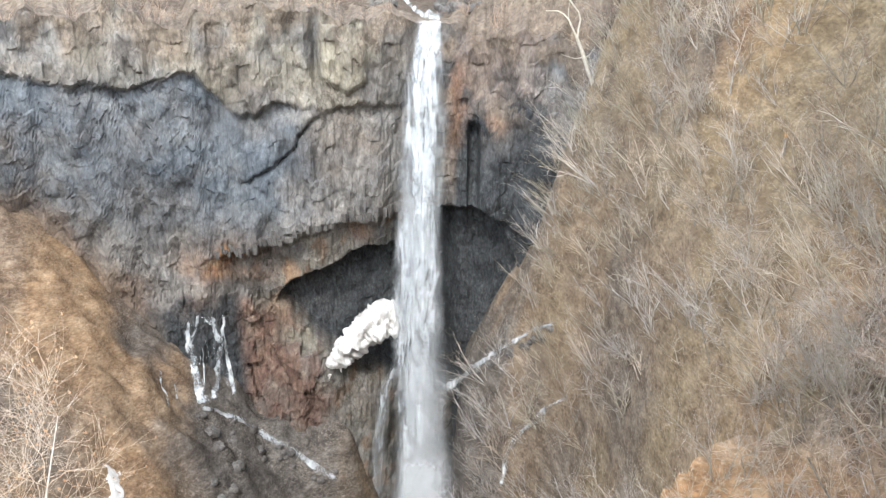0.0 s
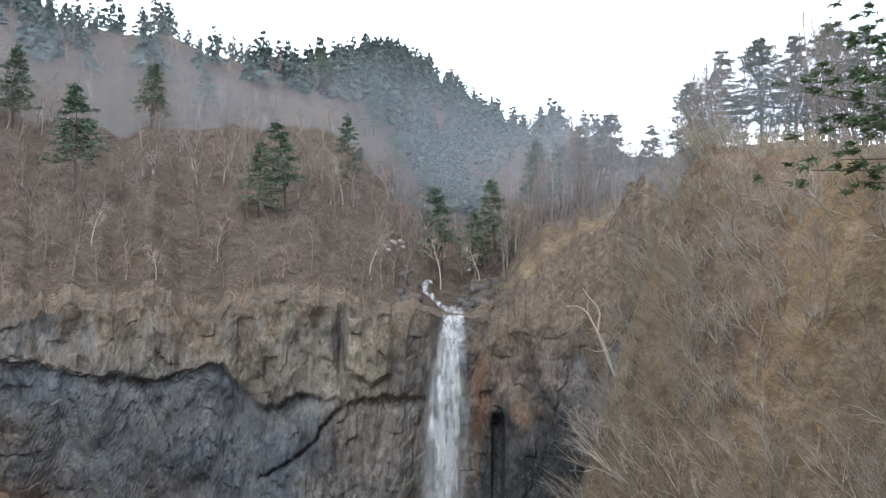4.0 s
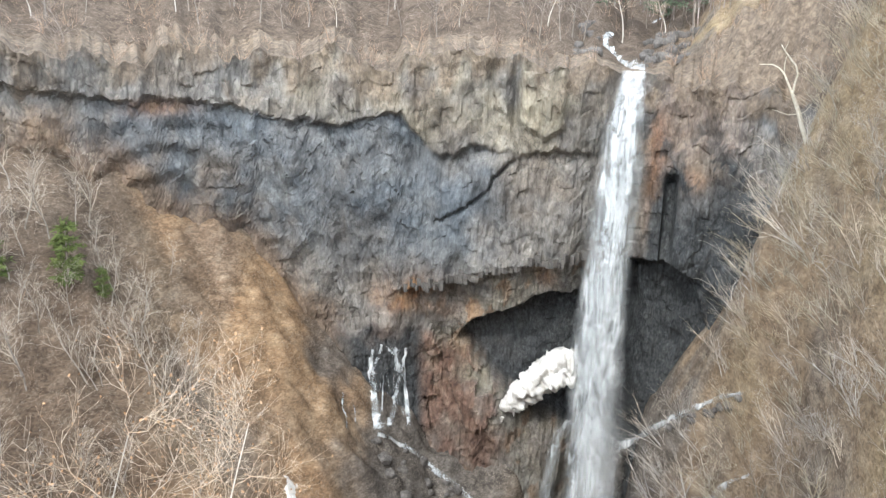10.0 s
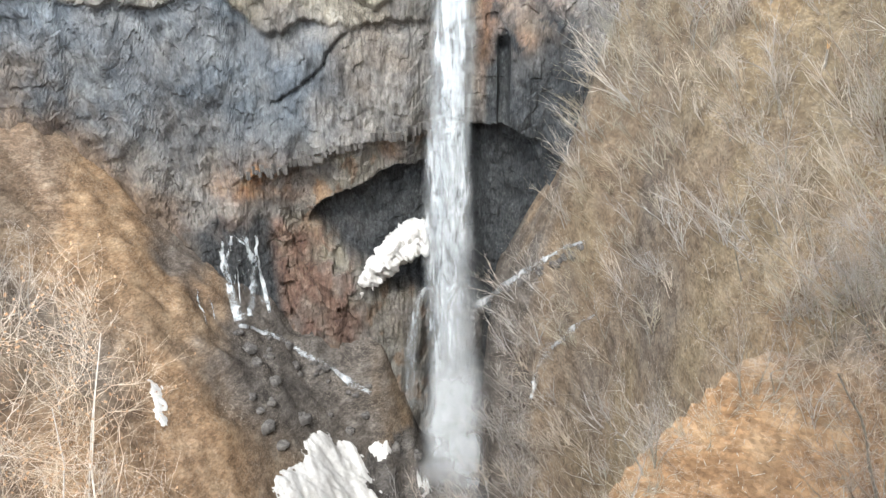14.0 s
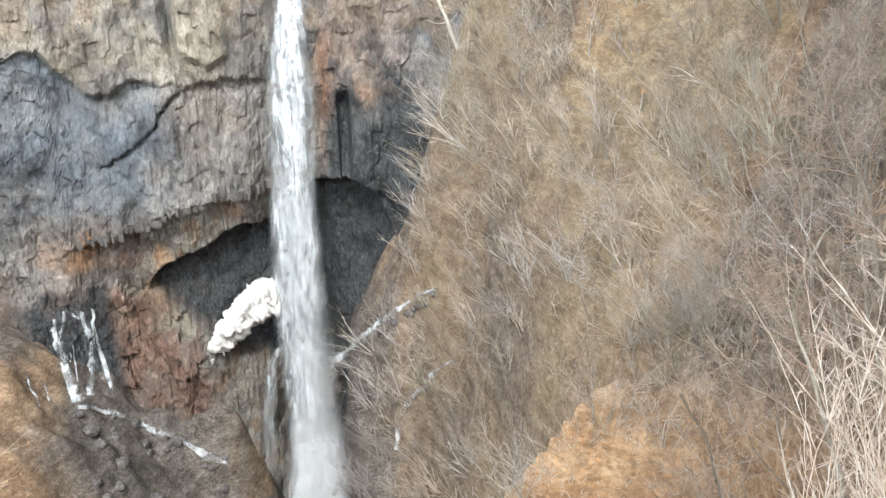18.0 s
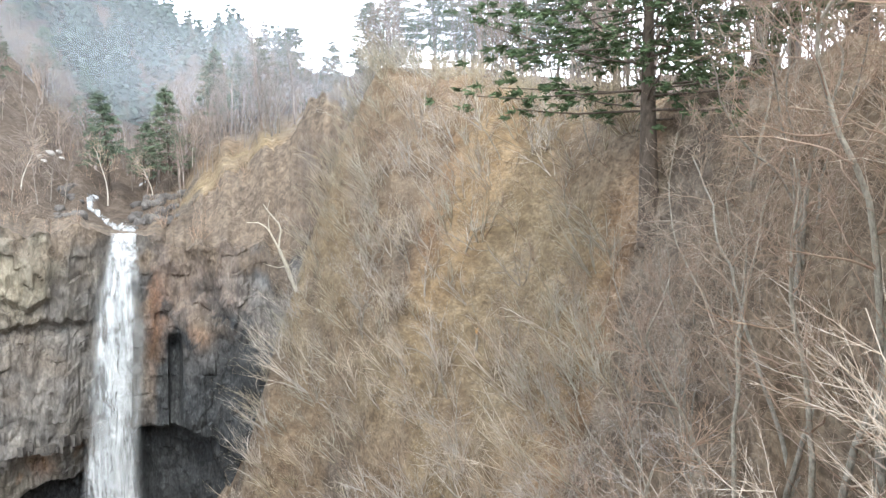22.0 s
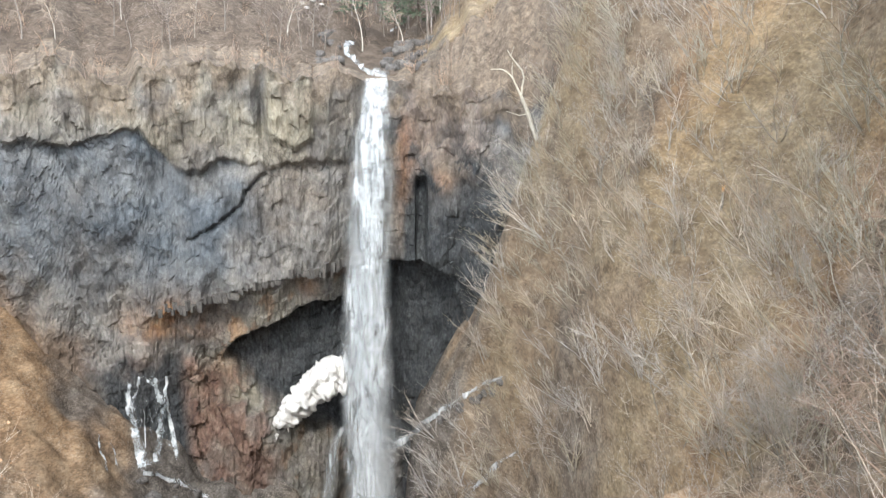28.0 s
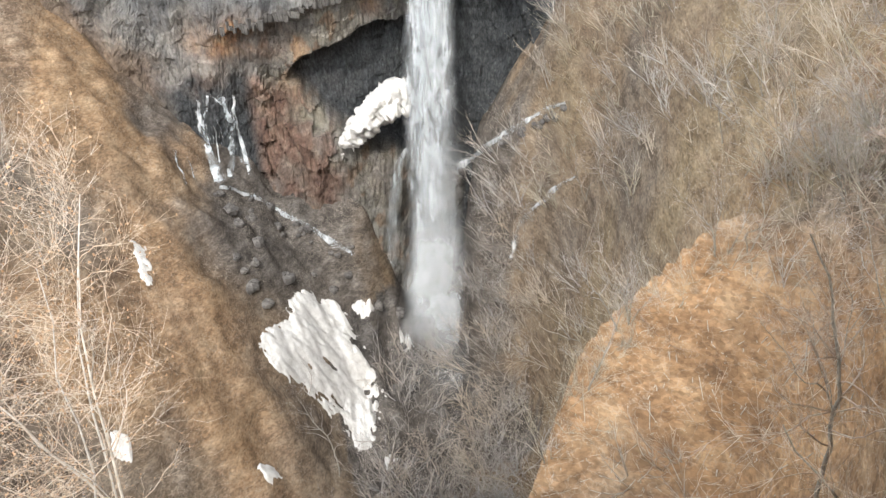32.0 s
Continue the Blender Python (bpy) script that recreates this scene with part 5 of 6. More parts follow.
# the row of trees along the ridge beside the falls
ridge_wood = [tree_thing("bare_tree", *bare_tree(600 + k, 14, limbs=15, twigs=5, small=2, r=0.15, spread=0.8, lift=0.14, low=0.3, tw_segs=1, arm_segs=3, wob=0.07, tw_len=(0.09, 0.17)), WOODBARK, TWIG_WOODS, "tall thin leafless tree on the ridge against the sky", "tree", "trees along the ridge") for k in range(3)]
spots = []
for k in range(95):
    az = rnd.uniform(20, 60)
    tr = float(np.interp(az, [20, 24, 28, 32.8, 38, 44, 50, 60], [150, 138, 120, 108, 97, 82, 62, 40]))
    r = tr + rnd.uniform(3, 50)
    spots.append((rnd.randrange(3), place(az, r), rnd.uniform(0, 6.28), rnd.uniform(0.6, 1.15)))
planted(ridge_wood, spots)
rows = []
for k in range(210):
    az = rnd.uniform(18, 66)
    tr = float(np.interp(az, [18, 24, 28, 32.8, 38, 44, 50, 60], [160, 140, 124, 112, 101, 86, 66, 46]))
    p = place(az, tr + rnd.uniform(6, 80))
    rows.append((p.x, p.y, p.z, rnd.uniform(0, 6.28), rnd.uniform(0.9, 1.85), 1, 0, 0))
tagged(scattered("ridge_woods", ridge_kinds, rows, TWIG_WOODS), "grey leafless woods crowding behind the ridge", "woods", kind="stuff")
ridge_firs = []
for k in range(2):
    trunk, boughs, quads = conifer(240 + k, 16, 4.6, 20, 6, 9, 10, 0.42, bare=0.25 + 0.1 * k, shape=0.7, droop=0.2)
    base = new("conifer")
    v, f = tubes(trunk + boughs, 3)
    under("trunk", fast_mesh("trunk", v, f, PINEBARK, True), base)
    under("foliage", quad_mesh("foliage", quads, NEEDLES), base)
    ridge_firs.append(tagged(base, "grey-green conifer standing along the ridge against the sky", "tree", "conifers along the ridge"))
planted(ridge_firs, [(k % 2, place(az, r), rnd.uniform(0, 6), size) for k, (az, r, size) in enumerate([
    (24.0, 185, 1.1), (26.2, 190, 1.25), (28.6, 170, 1.2), (31.5, 150, 1.2), (33.5, 142, 1.3), (36.0, 128, 1.2), (38.2, 122, 1.2), (40.3, 125, 1.35), (42.3, 112, 1.2), (44.6, 104, 1.15), (47.5, 100, 1.2), (54, 80, 1.1), (60, 64, 1.0), (66, 52, 0.95)])])

# the large pine close by: flat layered boughs, a thick trunk
trunk, boughs, quads = conifer(700, 17, 10.5, 14, 6, 14, 22, 0.34, bare=0.34, droop=0.10, shape=0.35)
pine = new("pine_tree")
v, f = tubes([(*s_[:6], s_[6] * 1.9, s_[7] * 1.9) for s_ in trunk] + boughs, 7)
under("trunk", fast_mesh("trunk", v, f, PINEBARK, True), pine)
under("foliage", quad_mesh("foliage", quads, NEEDLES_NEAR), pine, "layered green needles")
tagged(pine, "large dark-barked pine with flat layered boughs on the ridge", "tree")
stand(pine, place(51.0, 51) - Vector((0, 0, 0.5)), 0.4, 1.3)
for az, r, turn, size in [(58.0, 52, 2.6, 1.05), (64.0, 42, 5.2, 0.95), (71, 36, 3.9, 0.8)]:
    c = copy_thing(pine, Matrix.Translation(place(az, r) - Vector((0, 0, 1))) @ Matrix.Rotation(turn, 4, "Z"))
    c.scale = (size, size, size)

# a tree beside the platform reaches into view with long straight shoots
def shooting_tree(name, seed, root, nodes, count, tips, length, bark, twig, label, radius):
    """A stem with main limbs to the nodes, and pale straight shoots that head for the tips."""
    rng = random.Random(seed)
    thing = new(name)
    stem, arms = [], []
    hub = Vector((root.x, root.y, nodes[0].z - 2.0))
    limb(rng, stem, root - Vector((0, 0, 0.5)), hub - root, (hub - root).length + 0.5, 0.06, 10, 0.01, 0.0, 0.6)
    foot = Vector(stem[-1][3:6])
    v, f = tubes(stem, 7)
    trunk = under("trunk", fast_mesh("trunk", v, f, bark, True), thing)
    for node in nodes:
        out = []
        main = limb(rng, out, foot, node - foot, (node - foot).length, 0.014, 9, 0.1, 0.0, 0.5)
        for k in range(count):
            at = main[rng.randrange(3, 9)][0]
            goal = sight(rng.uniform(*tips[0]), rng.uniform(*tips[1]), rng.uniform(0.85, 1.1) * math.hypot(at.x, at.y))
            way = (goal - at).normalized() + Vector((0, 0, 0.25))
            n = rng.uniform(*length)
            shoot = limb(rng, out, at, way, n, radius * rng.uniform(0.6, 1.1), 9, 0.07, 0.03, 0.3)
            for q in range(9):
                at2, way2, rad2 = shoot[min(8, q)]
                for side in range(2 if rng.random() < 0.6 else 1):
                    tw = limb(rng, out, at2, sideways(rng, way2, rng.uniform(0.5, 0.85)), n * rng.uniform(0.07, 0.24), rad2 * 0.62, 2, 0.1, 0.06, 0.5)
                    if q < 6:
                        at3, way3, rad3 = tw[0]
                        limb(rng, out, at3, sideways(rng, way3, rng.uniform(0.4, 0.8)), n * rng.uniform(0.03, 0.09), rad3 * 0.7, 1, 0.1, 0.05, 0.5)
        v, f = tubes(out, 4)
        under("branch", fast_mesh("branch", v, f, twig), trunk)
    return tagged(thing, label, "tree")


shooting_tree("overhanging_tree", 77, place(60, 7.5), [sight(53, -32, 6.5), sight(57, -29, 6.8), sight(61, -24, 7.2), sight(66, -19, 7.6), sight(56, -35, 6.2), sight(51, -35, 6.4)], 13, ((36, 60), (-26, -4)), (0.8, 1.8), BIRCH, TWIG_PALE, "pale leafless tree reaching its straight shoots past the platform", 0.007)
shooting_tree("overhanging_tree", 79, place(76, 8.0), [sight(64, -22, 7.0), sight(66, -16, 7.4), sight(69, -10, 7.8), sight(70, -4, 8.0)], 10, ((46, 62), (-16, 6)), (0.8, 1.9), BIRCH, TWIG_PALE, "pale leafless tree stretching straight shoots out beside the platform", 0.007)
shooting_tree("budding_tree", 78, place(82, 9.5), [sight(73, 4, 9.0), sight(75, 8, 9.5), sight(73, -3, 8.5)], 6, ((54, 66), (2, 16)), (0.9, 2.0), BARK, TWIG_BUD, "leafless tree with reddish budding shoots beside the platform", 0.009)

# two olive evergreen shrubs on the gorge side
evergreen = new("evergreen_shrub")
trunk, boughs, quads = conifer(720, 9, 2.6, 10, 6, 4, 6, 0.8, bare=0.12, shape=0.4)
v, f = tubes(trunk + boughs, 4)
under("trunk", fast_mesh("trunk", v, f, BARK, True), evergreen)
under("foliage", quad_mesh("foliage", quads, GREENBUSH), evergreen)
tagged(evergreen, "olive-green evergreen shrub among bare trees on the gorge side", "shrub", "evergreen shrubs")
p, r = hit(-23.8, -16.0)
stand(evergreen, p, 0, 0.95)
for az, el, size in ((-28.4, -15.5, 0.9), (-30.5, -13, 1.0), (-21.8, -17.2, 0.5)):
    p, r = hit(az, el)
    c = copy_thing(evergreen, Matrix.Translation(p) @ Matrix.Rotation(az, 4, "Z"))
    c.scale = (size,) * 3

# ---- bleached dead tree at the cliff's edge ----
dead = new("dead_tree")


def along(path, r, radii):
    pts = [sight(a, e, r) for a, e in path]
    return [(*pts[i], *pts[i + 1], radii[i], radii[i + 1]) for i in range(len(pts) - 1)]


RD = 116.0
v, f = tubes(along([(27.6, -9.0), (26.8, -7.0), (25.9, -4.9), (25.55, -3.9), (25.1, -2.9)], RD, [0.36, 0.34, 0.3, 0.27, 0.23]), 7)
dead_trunk = under("trunk", fast_mesh("trunk", v, f, DEADWOOD, True), dead)
for path, radii in (([(25.1, -2.9), (25.15, -2.2), (25.25, -1.6), (25.1, -1.1), (24.75, -0.7), (24.3, -0.15), (24.05, 0.25)], [0.26, 0.22, 0.2, 0.19, 0.17, 0.13, 0.07]),
                    ([(25.1, -2.9), (24.75, -2.2), (24.45, -1.6), (24.1, -1.25), (23.7, -1.05), (22.9, -1.05)], [0.28, 0.22, 0.19, 0.16, 0.12, 0.06]),
                    ([(24.45, -1.6), (24.4, -1.0), (24.45, -0.5)], [0.14, 0.12, 0.05]),
                    ([(24.3, -0.15), (24.5, 0.5)], [0.1, 0.04]),
                    ([(25.6, -4.1), (25.0, -4.2), (24.0, -3.9)], [0.12, 0.08, 0.03]),
                    ([(25.6, -4.2), (26.0, -3.9), (26.3, -3.4)], [0.1, 0.06, 0.03])):
    v, f = tubes(along(path, RD, [0.62 * w for w in radii]), 5)
    under("branch", fast_mesh("branch", v, f, DEADWOOD, True), dead_trunk)
tagged(dead, "bleached white forked dead tree leaning over the cliff edge", "dead tree")

# pale chips, twigs and fallen sticks on the bare litter slope
sticks = []
for k in range(420):
    az = rnd.uniform(25, 50)
    el = rnd.uniform(-49, -30)
    p, r = hit(az, el)
    a, n = rnd.uniform(0, 6.28), rnd.uniform(0.1, 0.45) if k % 12 else rnd.uniform(0.9, 2.2)
    d = Vector((math.cos(a), math.sin(a), 0)) * n
    q = p + d
    q.z = land(math.degrees(math.atan2(q.x, q.y)), math.hypot(q.x, q.y))
    sticks.append((p.x, p.y, p.z + 0.06, q.x, q.y, q.z + 0.06, 0.035, 0.02))
v, f = tubes(sticks, 4)
tagged(under("fallen_sticks", fast_mesh("fallen_sticks", v, f, DEADWOOD)), "pale fallen sticks and wood chips on orange leaf litter", "debris", kind="stuff")

# snapped snag with torn orange wood
snag = new("broken_snag")
p, r = hit(39.15, -10.2)
v, f = tubes([(p.x, p.y, p.z - 0.3, p.x - 0.05, p.y, p.z + 1.6, 0.11, 0.09)], 7)
under("trunk", fast_mesh("trunk", v, f, BARK, True), snag)
rows = [(p.x - 0.05 + 0.04 * math.cos(a), p.y + 0.04 * math.sin(a), p.z + 1.5, p.x - 0.05 + 0.12 * math.cos(a), p.y + 0.12 * math.sin(a), p.z + 1.6 + h, 0.05, 0.012) for a, h in ((0, 0.5), (1.2, 0.3), (2.6, 0.62), (3.9, 0.35), (5.2, 0.45))]
v, f = tubes(rows, 4)
under("torn_top", fast_mesh("torn_top", v, f, RAW), snag, "splintered orange wood")
tagged(snag, "snapped tree stump with splintered orange wood in the thicket", "snag")

# ---- ice, snow and side streams ----


def lumpy(name, path, radii, mat, seed, rough=0.35, squash=0.8, parent=None, sides=18, freq=0.7, dense=6):
    """A bent lumpy body along a path of points."""
    n = len(path) * dense
    t = np.linspace(0, len(path) - 1, n)
    c = np.stack([np.interp(t, range(len(path)), [p[i] for p in path]) for i in range(3)], -1)
    r = np.interp(t, range(len(path)), radii) * np.sqrt(np.clip(1 - (2 * t / (len(path) - 1) - 1) ** 12, 0.02, 1))
    a = np.linspace(0, 2 * math.pi, sides, endpoint=False)
    d = np.gradient(c, axis=0)
    d /= np.linalg.norm(d, axis=1, keepdims=True)
    u = np.cross(d, [0, 0, 1.0])
    u /= np.linalg.norm(u, axis=1, keepdims=True)
    w = np.cross(u, d)
    ring = c[:, None] + r[:, None, None] * (np.cos(a)[None, :, None] * u[:, None] + squash * np.sin(a)[None, :, None] * w[:, None])
    k = 1 + rough * rough_noise(ring[..., 0] * freq, ring[..., 1] * freq, ring[..., 2] * freq, octaves=5, seed=seed, gain=0.62)
    ring = c[:, None] + (ring - c[:, None]) * k[..., None]
    return mesh_ob(name, ring.reshape(-1, 3), grid_faces(n, sides, True), mat, parent, dense > 6)


ice_path = []
for az, el in ((6.9, -25.7), (8.0, -25.0), (9.2, -23.9), (10.3, -22.9), (11.4, -22.5), (12.6, -22.4)):
    ice_path.append(sight(az, el, 129.0))
ice = lumpy("ice_mass", ice_path, [1.3, 2.2, 2.7, 3.0, 3.3, 3.2], ICE, 81, 0.42, 0.85, freq=0.7, sides=40, dense=16)
tagged(ice, "cream-white lump of remaining ice clinging beside the waterfall", "ice")
icicles = []
rng = random.Random(5)
for k in range(16):
    q = ice_path[0].lerp(ice_path[4], rng.random()) + Vector((0, -1.2, -1.2))
    icicles.append((*q, *(q + Vector((rng.gauss(0, 0.1), 0, -rng.uniform(0.4, 1.3)))), 0.32, 0.05))
v, f = tubes(icicles, 5)
ob = under("icicles", fast_mesh("icicles", v, f, ICE), ice)
ob["kind"] = "stuff"


def snow_patch(name, a0, a1, r0, r1, inside, label, seed):
    """Old snow lying on the ground where inside(az, r) is above zero."""
    aa, rr = np.meshgrid(np.arange(a0, a1, 0.09), np.arange(r0, r1, 0.22))
    x, y = rr * np.sin(np.radians(aa)), rr * np.cos(np.radians(aa))
    k = inside(aa, rr) + 0.6 * rough_noise(x * 0.5, y * 0.5, seed=seed, octaves=4, gain=0.65)
    z = ground_z(aa, rr) + np.clip(k * 0.6, -0.4, 0.3) + 0.05 * rough_noise(x, y, seed=seed + 1)
    f = grid_faces(aa.shape[0], aa.shape[1])
    keep = (k.ravel()[f] > -0.35).all(1)
    return tagged(mesh_ob(name, np.stack([x, y, z], -1).reshape(-1, 3), f[keep], SNOW, smooth=True), label, "snow")


def main_patch(a, r):
    el = np.degrees(np.arctan2(ground_z(a, r) - EYE.z, r))
    at = [-47.2, -45, -42, -40.4, -38.5, -37, -35.5]
    c = np.interp(el, at, [6.4, 6.8, 5.2, 3.0, 2.5, 3.6, 2.6], left=40, right=40)
    w = np.interp(el, at, [0.5, 1.7, 3.2, 4.3, 3.8, 2.2, 0.5])
    return (w - np.abs(a - c)) * 0.9


snow_patch("snow_patch", -4, 10, 80, 127, main_patch, "large patch of dirty old snow on the gorge floor", 90)
for az, el, w, d in ((-9.5, -31.9, 0.5, 3.0), (-14.8, -43.5, 0.7, 1.6), (-3.0, -47.3, 0.9, 1.4), (7.6, -37.3, 1.0, 1.6), (9.2, -48.0, 0.9, 1.2), (11.6, -40.0, 0.7, 1.2)):
    p, r = hit(az, el)
    snow_patch("snow_patch", az - 3 * w, az + 3 * w, r - 3 * d, r + 3 * d, lambda a, q: 0.9 - np.hypot((a - az) / w, (q - r) / d), "small leftover patch of old snow among brown litter", 95)


def ribbon(name, path, widths, mat, parent=None, label="", lift=0.15, thick=0.9, seed=3):
    """Running water draped over the ground along lines of sight."""
    pts = []
    t = np.linspace(0, len(path) - 1, (len(path) - 1) * 14 + 1)
    for q in t:
        az, el = np.interp(q, range(len(path)), [p[0] for p in path]), np.interp(q, range(len(path)), [p[1] for p in path])
        az += 0.10 * float(lump(q * 2.3, seed, seed=seed))
        pts.append(hit(az, el)[0])
    pts = np.array([list(p) for p in pts])
    pts = (np.vstack([pts[:1], pts[:-1]]) + pts + np.vstack([pts[1:], pts[-1:]])) / 3
    w = np.interp(t, range(len(widths)), widths) * (1 + 0.35 * lump(t * 3.1, seed * 1.7, seed=seed + 1))
    d = np.gradient(pts, axis=0)
    toward = np.array(EYE) - pts
    side = np.cross(d, toward)
    side /= np.maximum(np.linalg.norm(side, axis=1, keepdims=True), 1e-6)
    out = toward / np.linalg.norm(toward, axis=1, keepdims=True)
    cols = np.linspace(-1, 1, 9)
    v = pts[:, None] + side[:, None] * (cols * 0.5)[None, :, None] * w[:, None, None] + out[:, None] * (lift + 0.25 * (1 - cols ** 2))[None, :, None] + 0.16 * rough_noise(t[:, None] * 5.0, cols[None, :] * 3.0, seed=seed + 4)[..., None] * out[:, None]
    ob = mesh_ob(name, v.reshape(-1, 3), grid_faces(len(t), 9), mat, parent, True, label)
    edge = np.clip((1 - np.abs(cols))[None, :] * 1.8 + 0.75 * rough_noise(t[:, None] * 2.6, cols[None, :] * 1.7, seed=seed + 6), 0, 1) * ease(1 - np.abs(cols), 0, 0.3)[None, :] * ease(np.minimum(t, t[-1] - t), 0, 0.25)[:, None]
    mask(ob, "thick", np.clip(edge * thick * (0.75 + 0.5 * lump(t * 1.9, seed, seed=seed + 9))[:, None], 0, 1))
    return ob


FOAM = water_material("foam", (0.34, 0.62))
springs = tagged(new("spring_falls"), "thin twin white spring falls running down dark wet rock", "waterfall")
for k, (path, w) in enumerate([
        ([(-2.9, -21.6), (-3.15, -22.6), (-3.1, -24.0), (-2.95, -25.2), (-2.95, -26.4), (-2.75, -27.4)], [0.9, 1.3, 1.6, 1.5, 2.2, 2.8]),
        ([(-2.3, -21.3), (-2.5, -22.2), (-3.0, -22.9)], [0.4, 0.7, 0.5]),
        ([(-1.6, -21.5), (-1.2, -22.4), (-0.9, -23.4), (-1.3, -24.8), (-1.6, -26.2), (-1.9, -27.2)], [0.8, 1.3, 1.1, 1.2, 1.1, 1.5]),
        ([(-0.55, -21.4), (-0.75, -22.8), (-0.6, -24.8), (-0.2, -27.2)], [0.6, 0.8, 0.8, 1.0]),
        ([(-2.2, -21.4), (-1.6, -21.9), (-1.2, -22.4)], [0.3, 0.6, 0.5]),
        ([(-5.4, -24.6), (-5.2, -26.0), (-5.0, -27.2)], [0.25, 0.3, 0.4]),
        ([(-4.6, -25.2), (-4.3, -27.0)], [0.2, 0.35])]):
    ribbon("strand", path, [1.35 * q for q in w], FOAM, springs, seed=20 + k, thick=1.1)
rng = random.Random(8)
for k in range(14):
    az = rng.choice((-3.0, -2.8, -2.6, -1.5, -1.0, -0.7)) + rng.gauss(0, 0.18)
    e0 = rng.uniform(-24.5, -21.3)
    e1 = e0 - rng.uniform(1.5, 3.2)
    ribbon("strand", [(az, e0), (az + rng.gauss(0, 0.15), (e0 + e1) / 2), (az + rng.gauss(0, 0.2), max(e1, -27.3))], [0.2, 0.3, 0.4], FOAM, springs, seed=70 + k, thick=0.7)
stream = tagged(new("stream"), "foaming white stream running down over dark boulders", "stream")
ribbon("running_water", [(-2.9, -27.5), (-1.5, -28.0), (-0.2, -28.6), (1.8, -29.9), (3.7, -31.1), (5.6, -32.4), (7.5, -33.5)], [1.1, 0.9, 1.4, 1.8, 1.3, 1.6, 0.9], FOAM, stream, seed=31)
stream = tagged(new("side_stream"), "white side stream slanting down to the foot of the falls", "stream")
ribbon("running_water", [(24.5, -22.6), (22.8, -23.2), (21.2, -24.2), (19.1, -25.5), (17.5, -26.7), (15.7, -27.7)], [0.7, 0.9, 1.3, 1.6, 1.9, 2.3], FOAM, stream, lift=1.0, thick=1.2, seed=41)
stream = tagged(new("side_stream"), "pale trickle curving down through the bare thicket", "stream")
ribbon("running_water", [(25.8, -27.6), (24.2, -28.6), (22.9, -29.8), (21.6, -31.0), (21.0, -32.6), (20.7, -34.0)], [0.5, 0.9, 1.1, 1.0, 1.2, 0.8], FOAM, stream, lift=1.0, thick=1.0, seed=47)
stream = tagged(new("crest_stream"), "white stream twisting over rocks to the lip of the falls", "stream")
ribbon("running_water", [(13.2, 0.85), (12.9, 0.45), (12.95, -0.1), (13.5, -0.65), (14.0, -1.15), (14.6, -1.5), (15.0, -1.8)], [3.4, 2.2, 1.6, 1.7, 2.0, 3.0, 4.2], FOAM, stream, lift=0.9, thick=1.7, seed=53)
stream = tagged(new("upper_stream"), "broken white rapids between trees above the falls", "stream")
ribbon("running_water", [(16.4, 3.4), (16.6, 2.6), (16.5, 1.8), (16.0, 1.3)], [1.0, 1.4, 1.6, 1.2], FOAM, stream, lift=0.4, seed=59)

# ---- boulders ----


def boulder(seed, mat, name="boulder"):
    a = np.linspace(0, 2 * math.pi, 12, endpoint=False)
    b = np.linspace(0.08, math.pi - 0.08, 8)
    bb, aa = np.meshgrid(b, a, indexing="ij")
    v = np.stack([np.sin(bb) * np.cos(aa), np.sin(bb) * np.sin(aa), 0.7 * np.cos(bb)], -1)
    k = 1 + 0.32 * rough_noise(v[..., 0] * 1.3 + seed, v[..., 1] * 1.3, v[..., 2] * 1.3, octaves=3, seed=seed)
    v = v * (np.round(k * 5) / 5 * 0.6 + k * 0.4)[..., None]
    return mesh_ob(name, v.reshape(-1, 3), grid_faces(8, 12, True), mat)


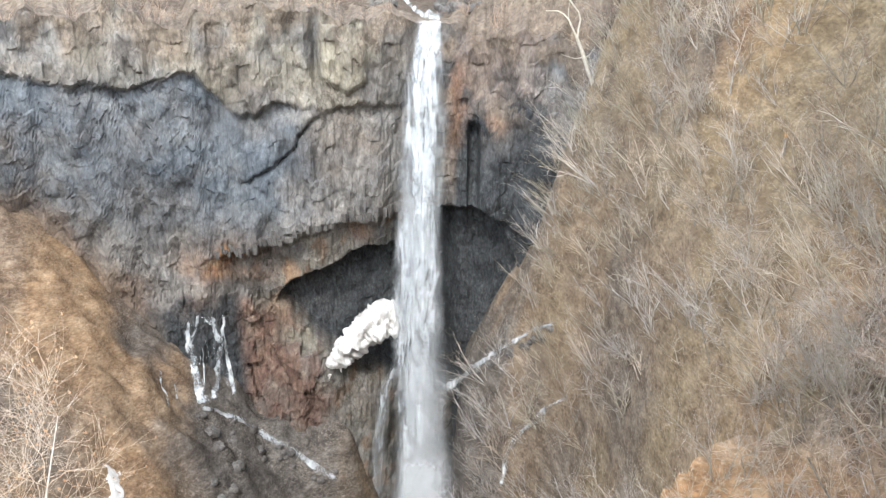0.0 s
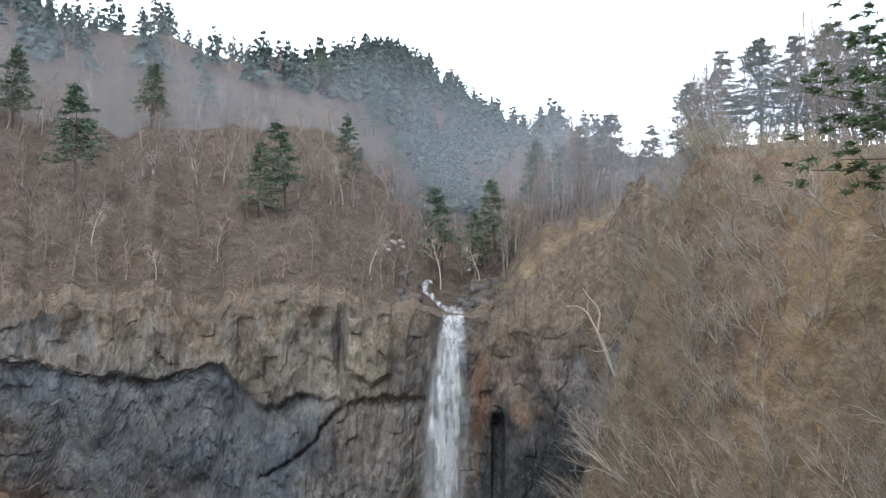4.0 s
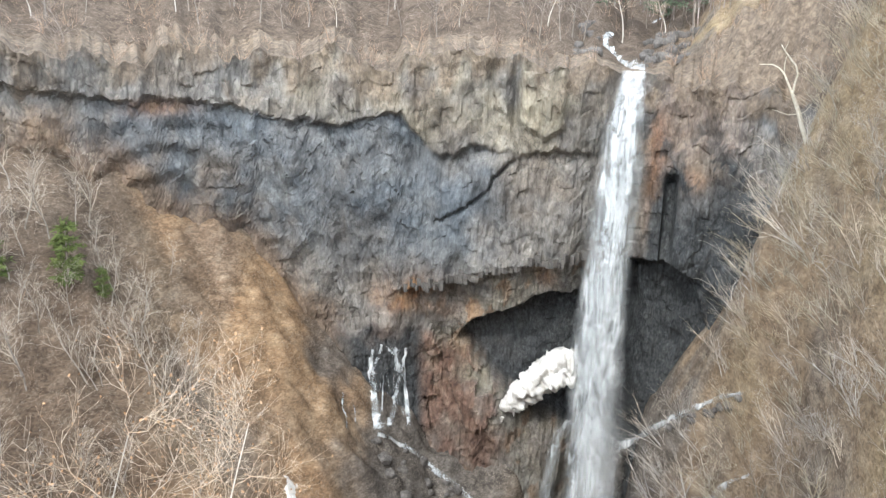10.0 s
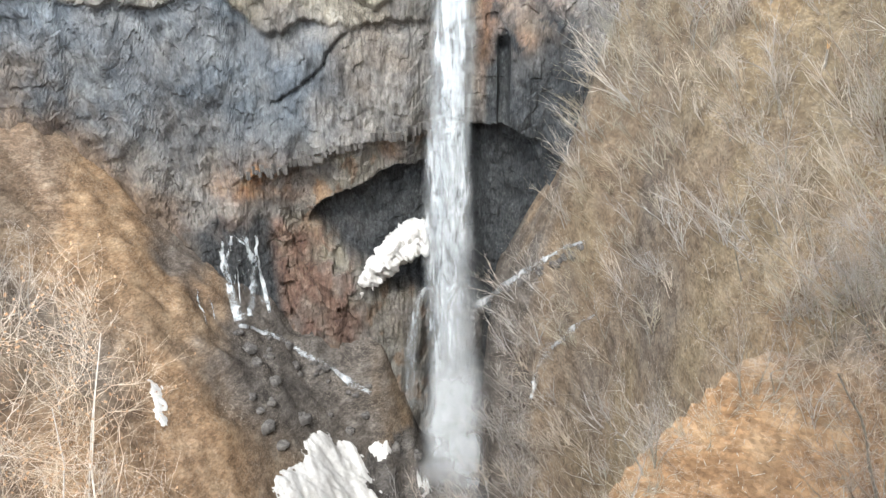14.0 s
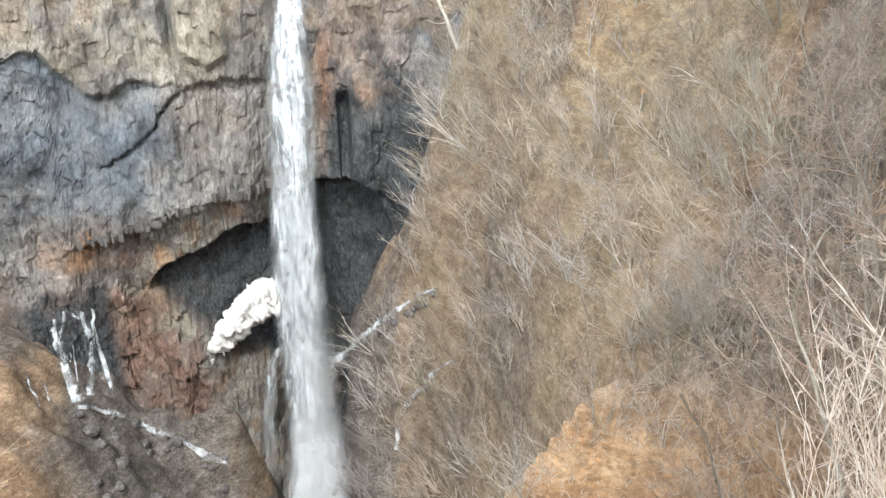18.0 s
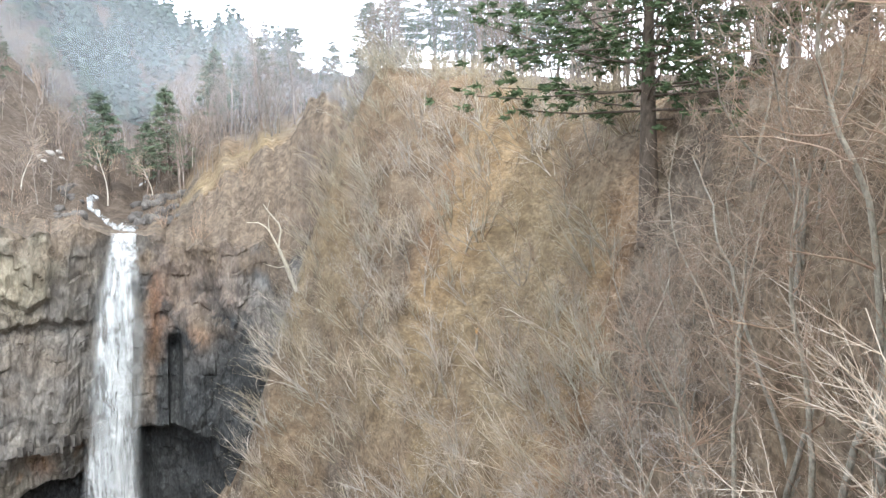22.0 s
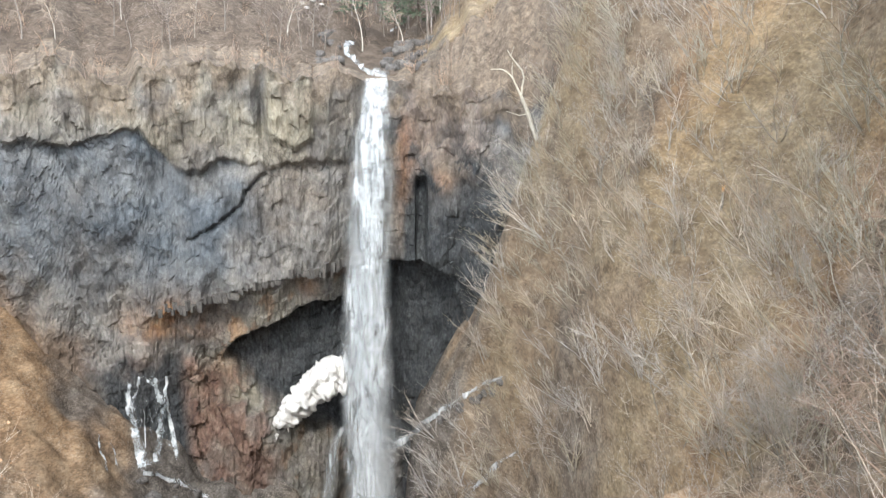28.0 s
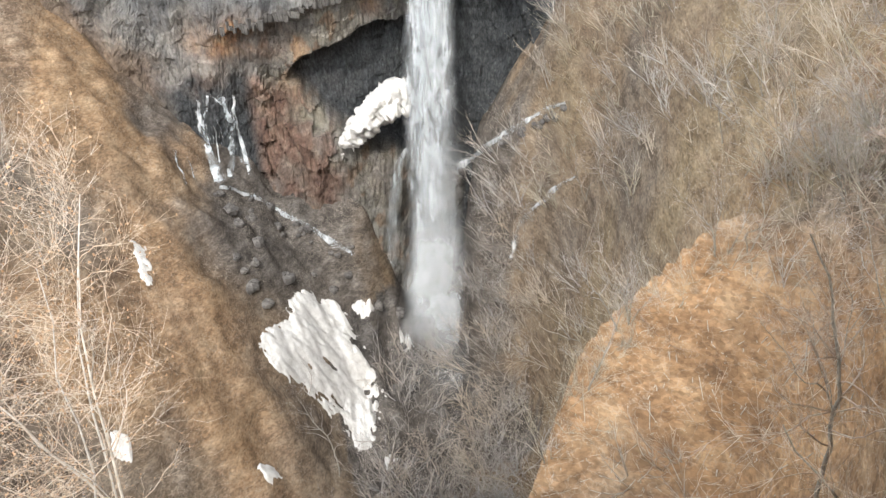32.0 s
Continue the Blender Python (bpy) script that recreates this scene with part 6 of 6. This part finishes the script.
rocks = [tagged(boulder(800 + k, STONE), "grey weathered boulder in the stream bed", "boulder", "boulders") for k in range(3)]
spots = []
for k in range(70):
    az = rnd.uniform(11.0, 12.7) if k % 3 == 0 else rnd.uniform(15.3, 18.8)
    spots.append((k % 3, place(az, float(cliff_r(az)) + rnd.uniform(3, 45)), rnd.uniform(0, 6), rnd.uniform(0.5, 1.5)))
for k in range(40):
    az, r = rnd.uniform(-3, 15), rnd.uniform(100, 124)
    if float(main_patch(np.array(az), np.array(r))) > -1.2:
        continue
    spots.append((k % 3, place(az, r), rnd.uniform(0, 6), rnd.uniform(0.5, 1.5)))
for k in range(22):
    t_ = rnd.random()
    p, r = hit(-3 + 11 * t_ + rnd.gauss(0, 0.5), -27.6 - 6 * t_ - abs(rnd.gauss(0.6, 0.5)))
    spots.append((k % 3, p, rnd.uniform(0, 6), rnd.uniform(0.5, 1.1)))
for k in range(24):
    t_ = rnd.random()
    p, r = hit(float(np.interp(t_, [0, 0.5, 1], [24.6, 20.2, 15.9])) + rnd.gauss(0, 0.25), float(np.interp(t_, [0, 0.5, 1], [-22.7, -24.9, -27.7])) - rnd.uniform(0.1, 0.7))
    spots.append((k % 3, p, rnd.uniform(0, 6), rnd.uniform(0.4, 0.9)))
planted(rocks, spots)
white = [tagged(boulder(820, PALESTONE), "pale snow-dusted boulder among trees above the cliff", "boulder", "pale boulders")]
spots = []
for az, el, size in ((10.0, 3.2, 0.7), (10.6, 3.4, 1.0), (11.1, 3.5, 0.8), (10.3, 2.9, 0.6), (11.3, 3.1, 0.6)):
    spots.append((0, hit(az, el, near=142)[0], az, size))
planted(white, spots)

# ---- guard rail of the road on the ridge ----
rail = new("guard_rail")
pts = []
for k in range(25):
    az = 30.5 + 0.5 * k
    r = float(np.interp(az, [20, 24, 28, 32.8, 38, 44, 50], [140, 132, 115, 106, 95, 80, 60])) + 3
    pts.append(place(az, r))
for p in pts:
    v, f = tubes([(p.x, p.y, p.z - 0.4, p.x, p.y, p.z + 1.05, 0.06, 0.06)], 6)
    under("post", fast_mesh("post", v, f, METAL), rail)
for h in (0.55, 1.0):
    for a, b in zip(pts, pts[1:]):
        v, f = tubes([(*(a + Vector((0, 0, h))), *(b + Vector((0, 0, h))), 0.055, 0.055)], 6)
        under("rail", fast_mesh("rail", v, f, METAL), rail)
tagged(rail, "low beige guard rail running along the wooded ridge", "guard rail")
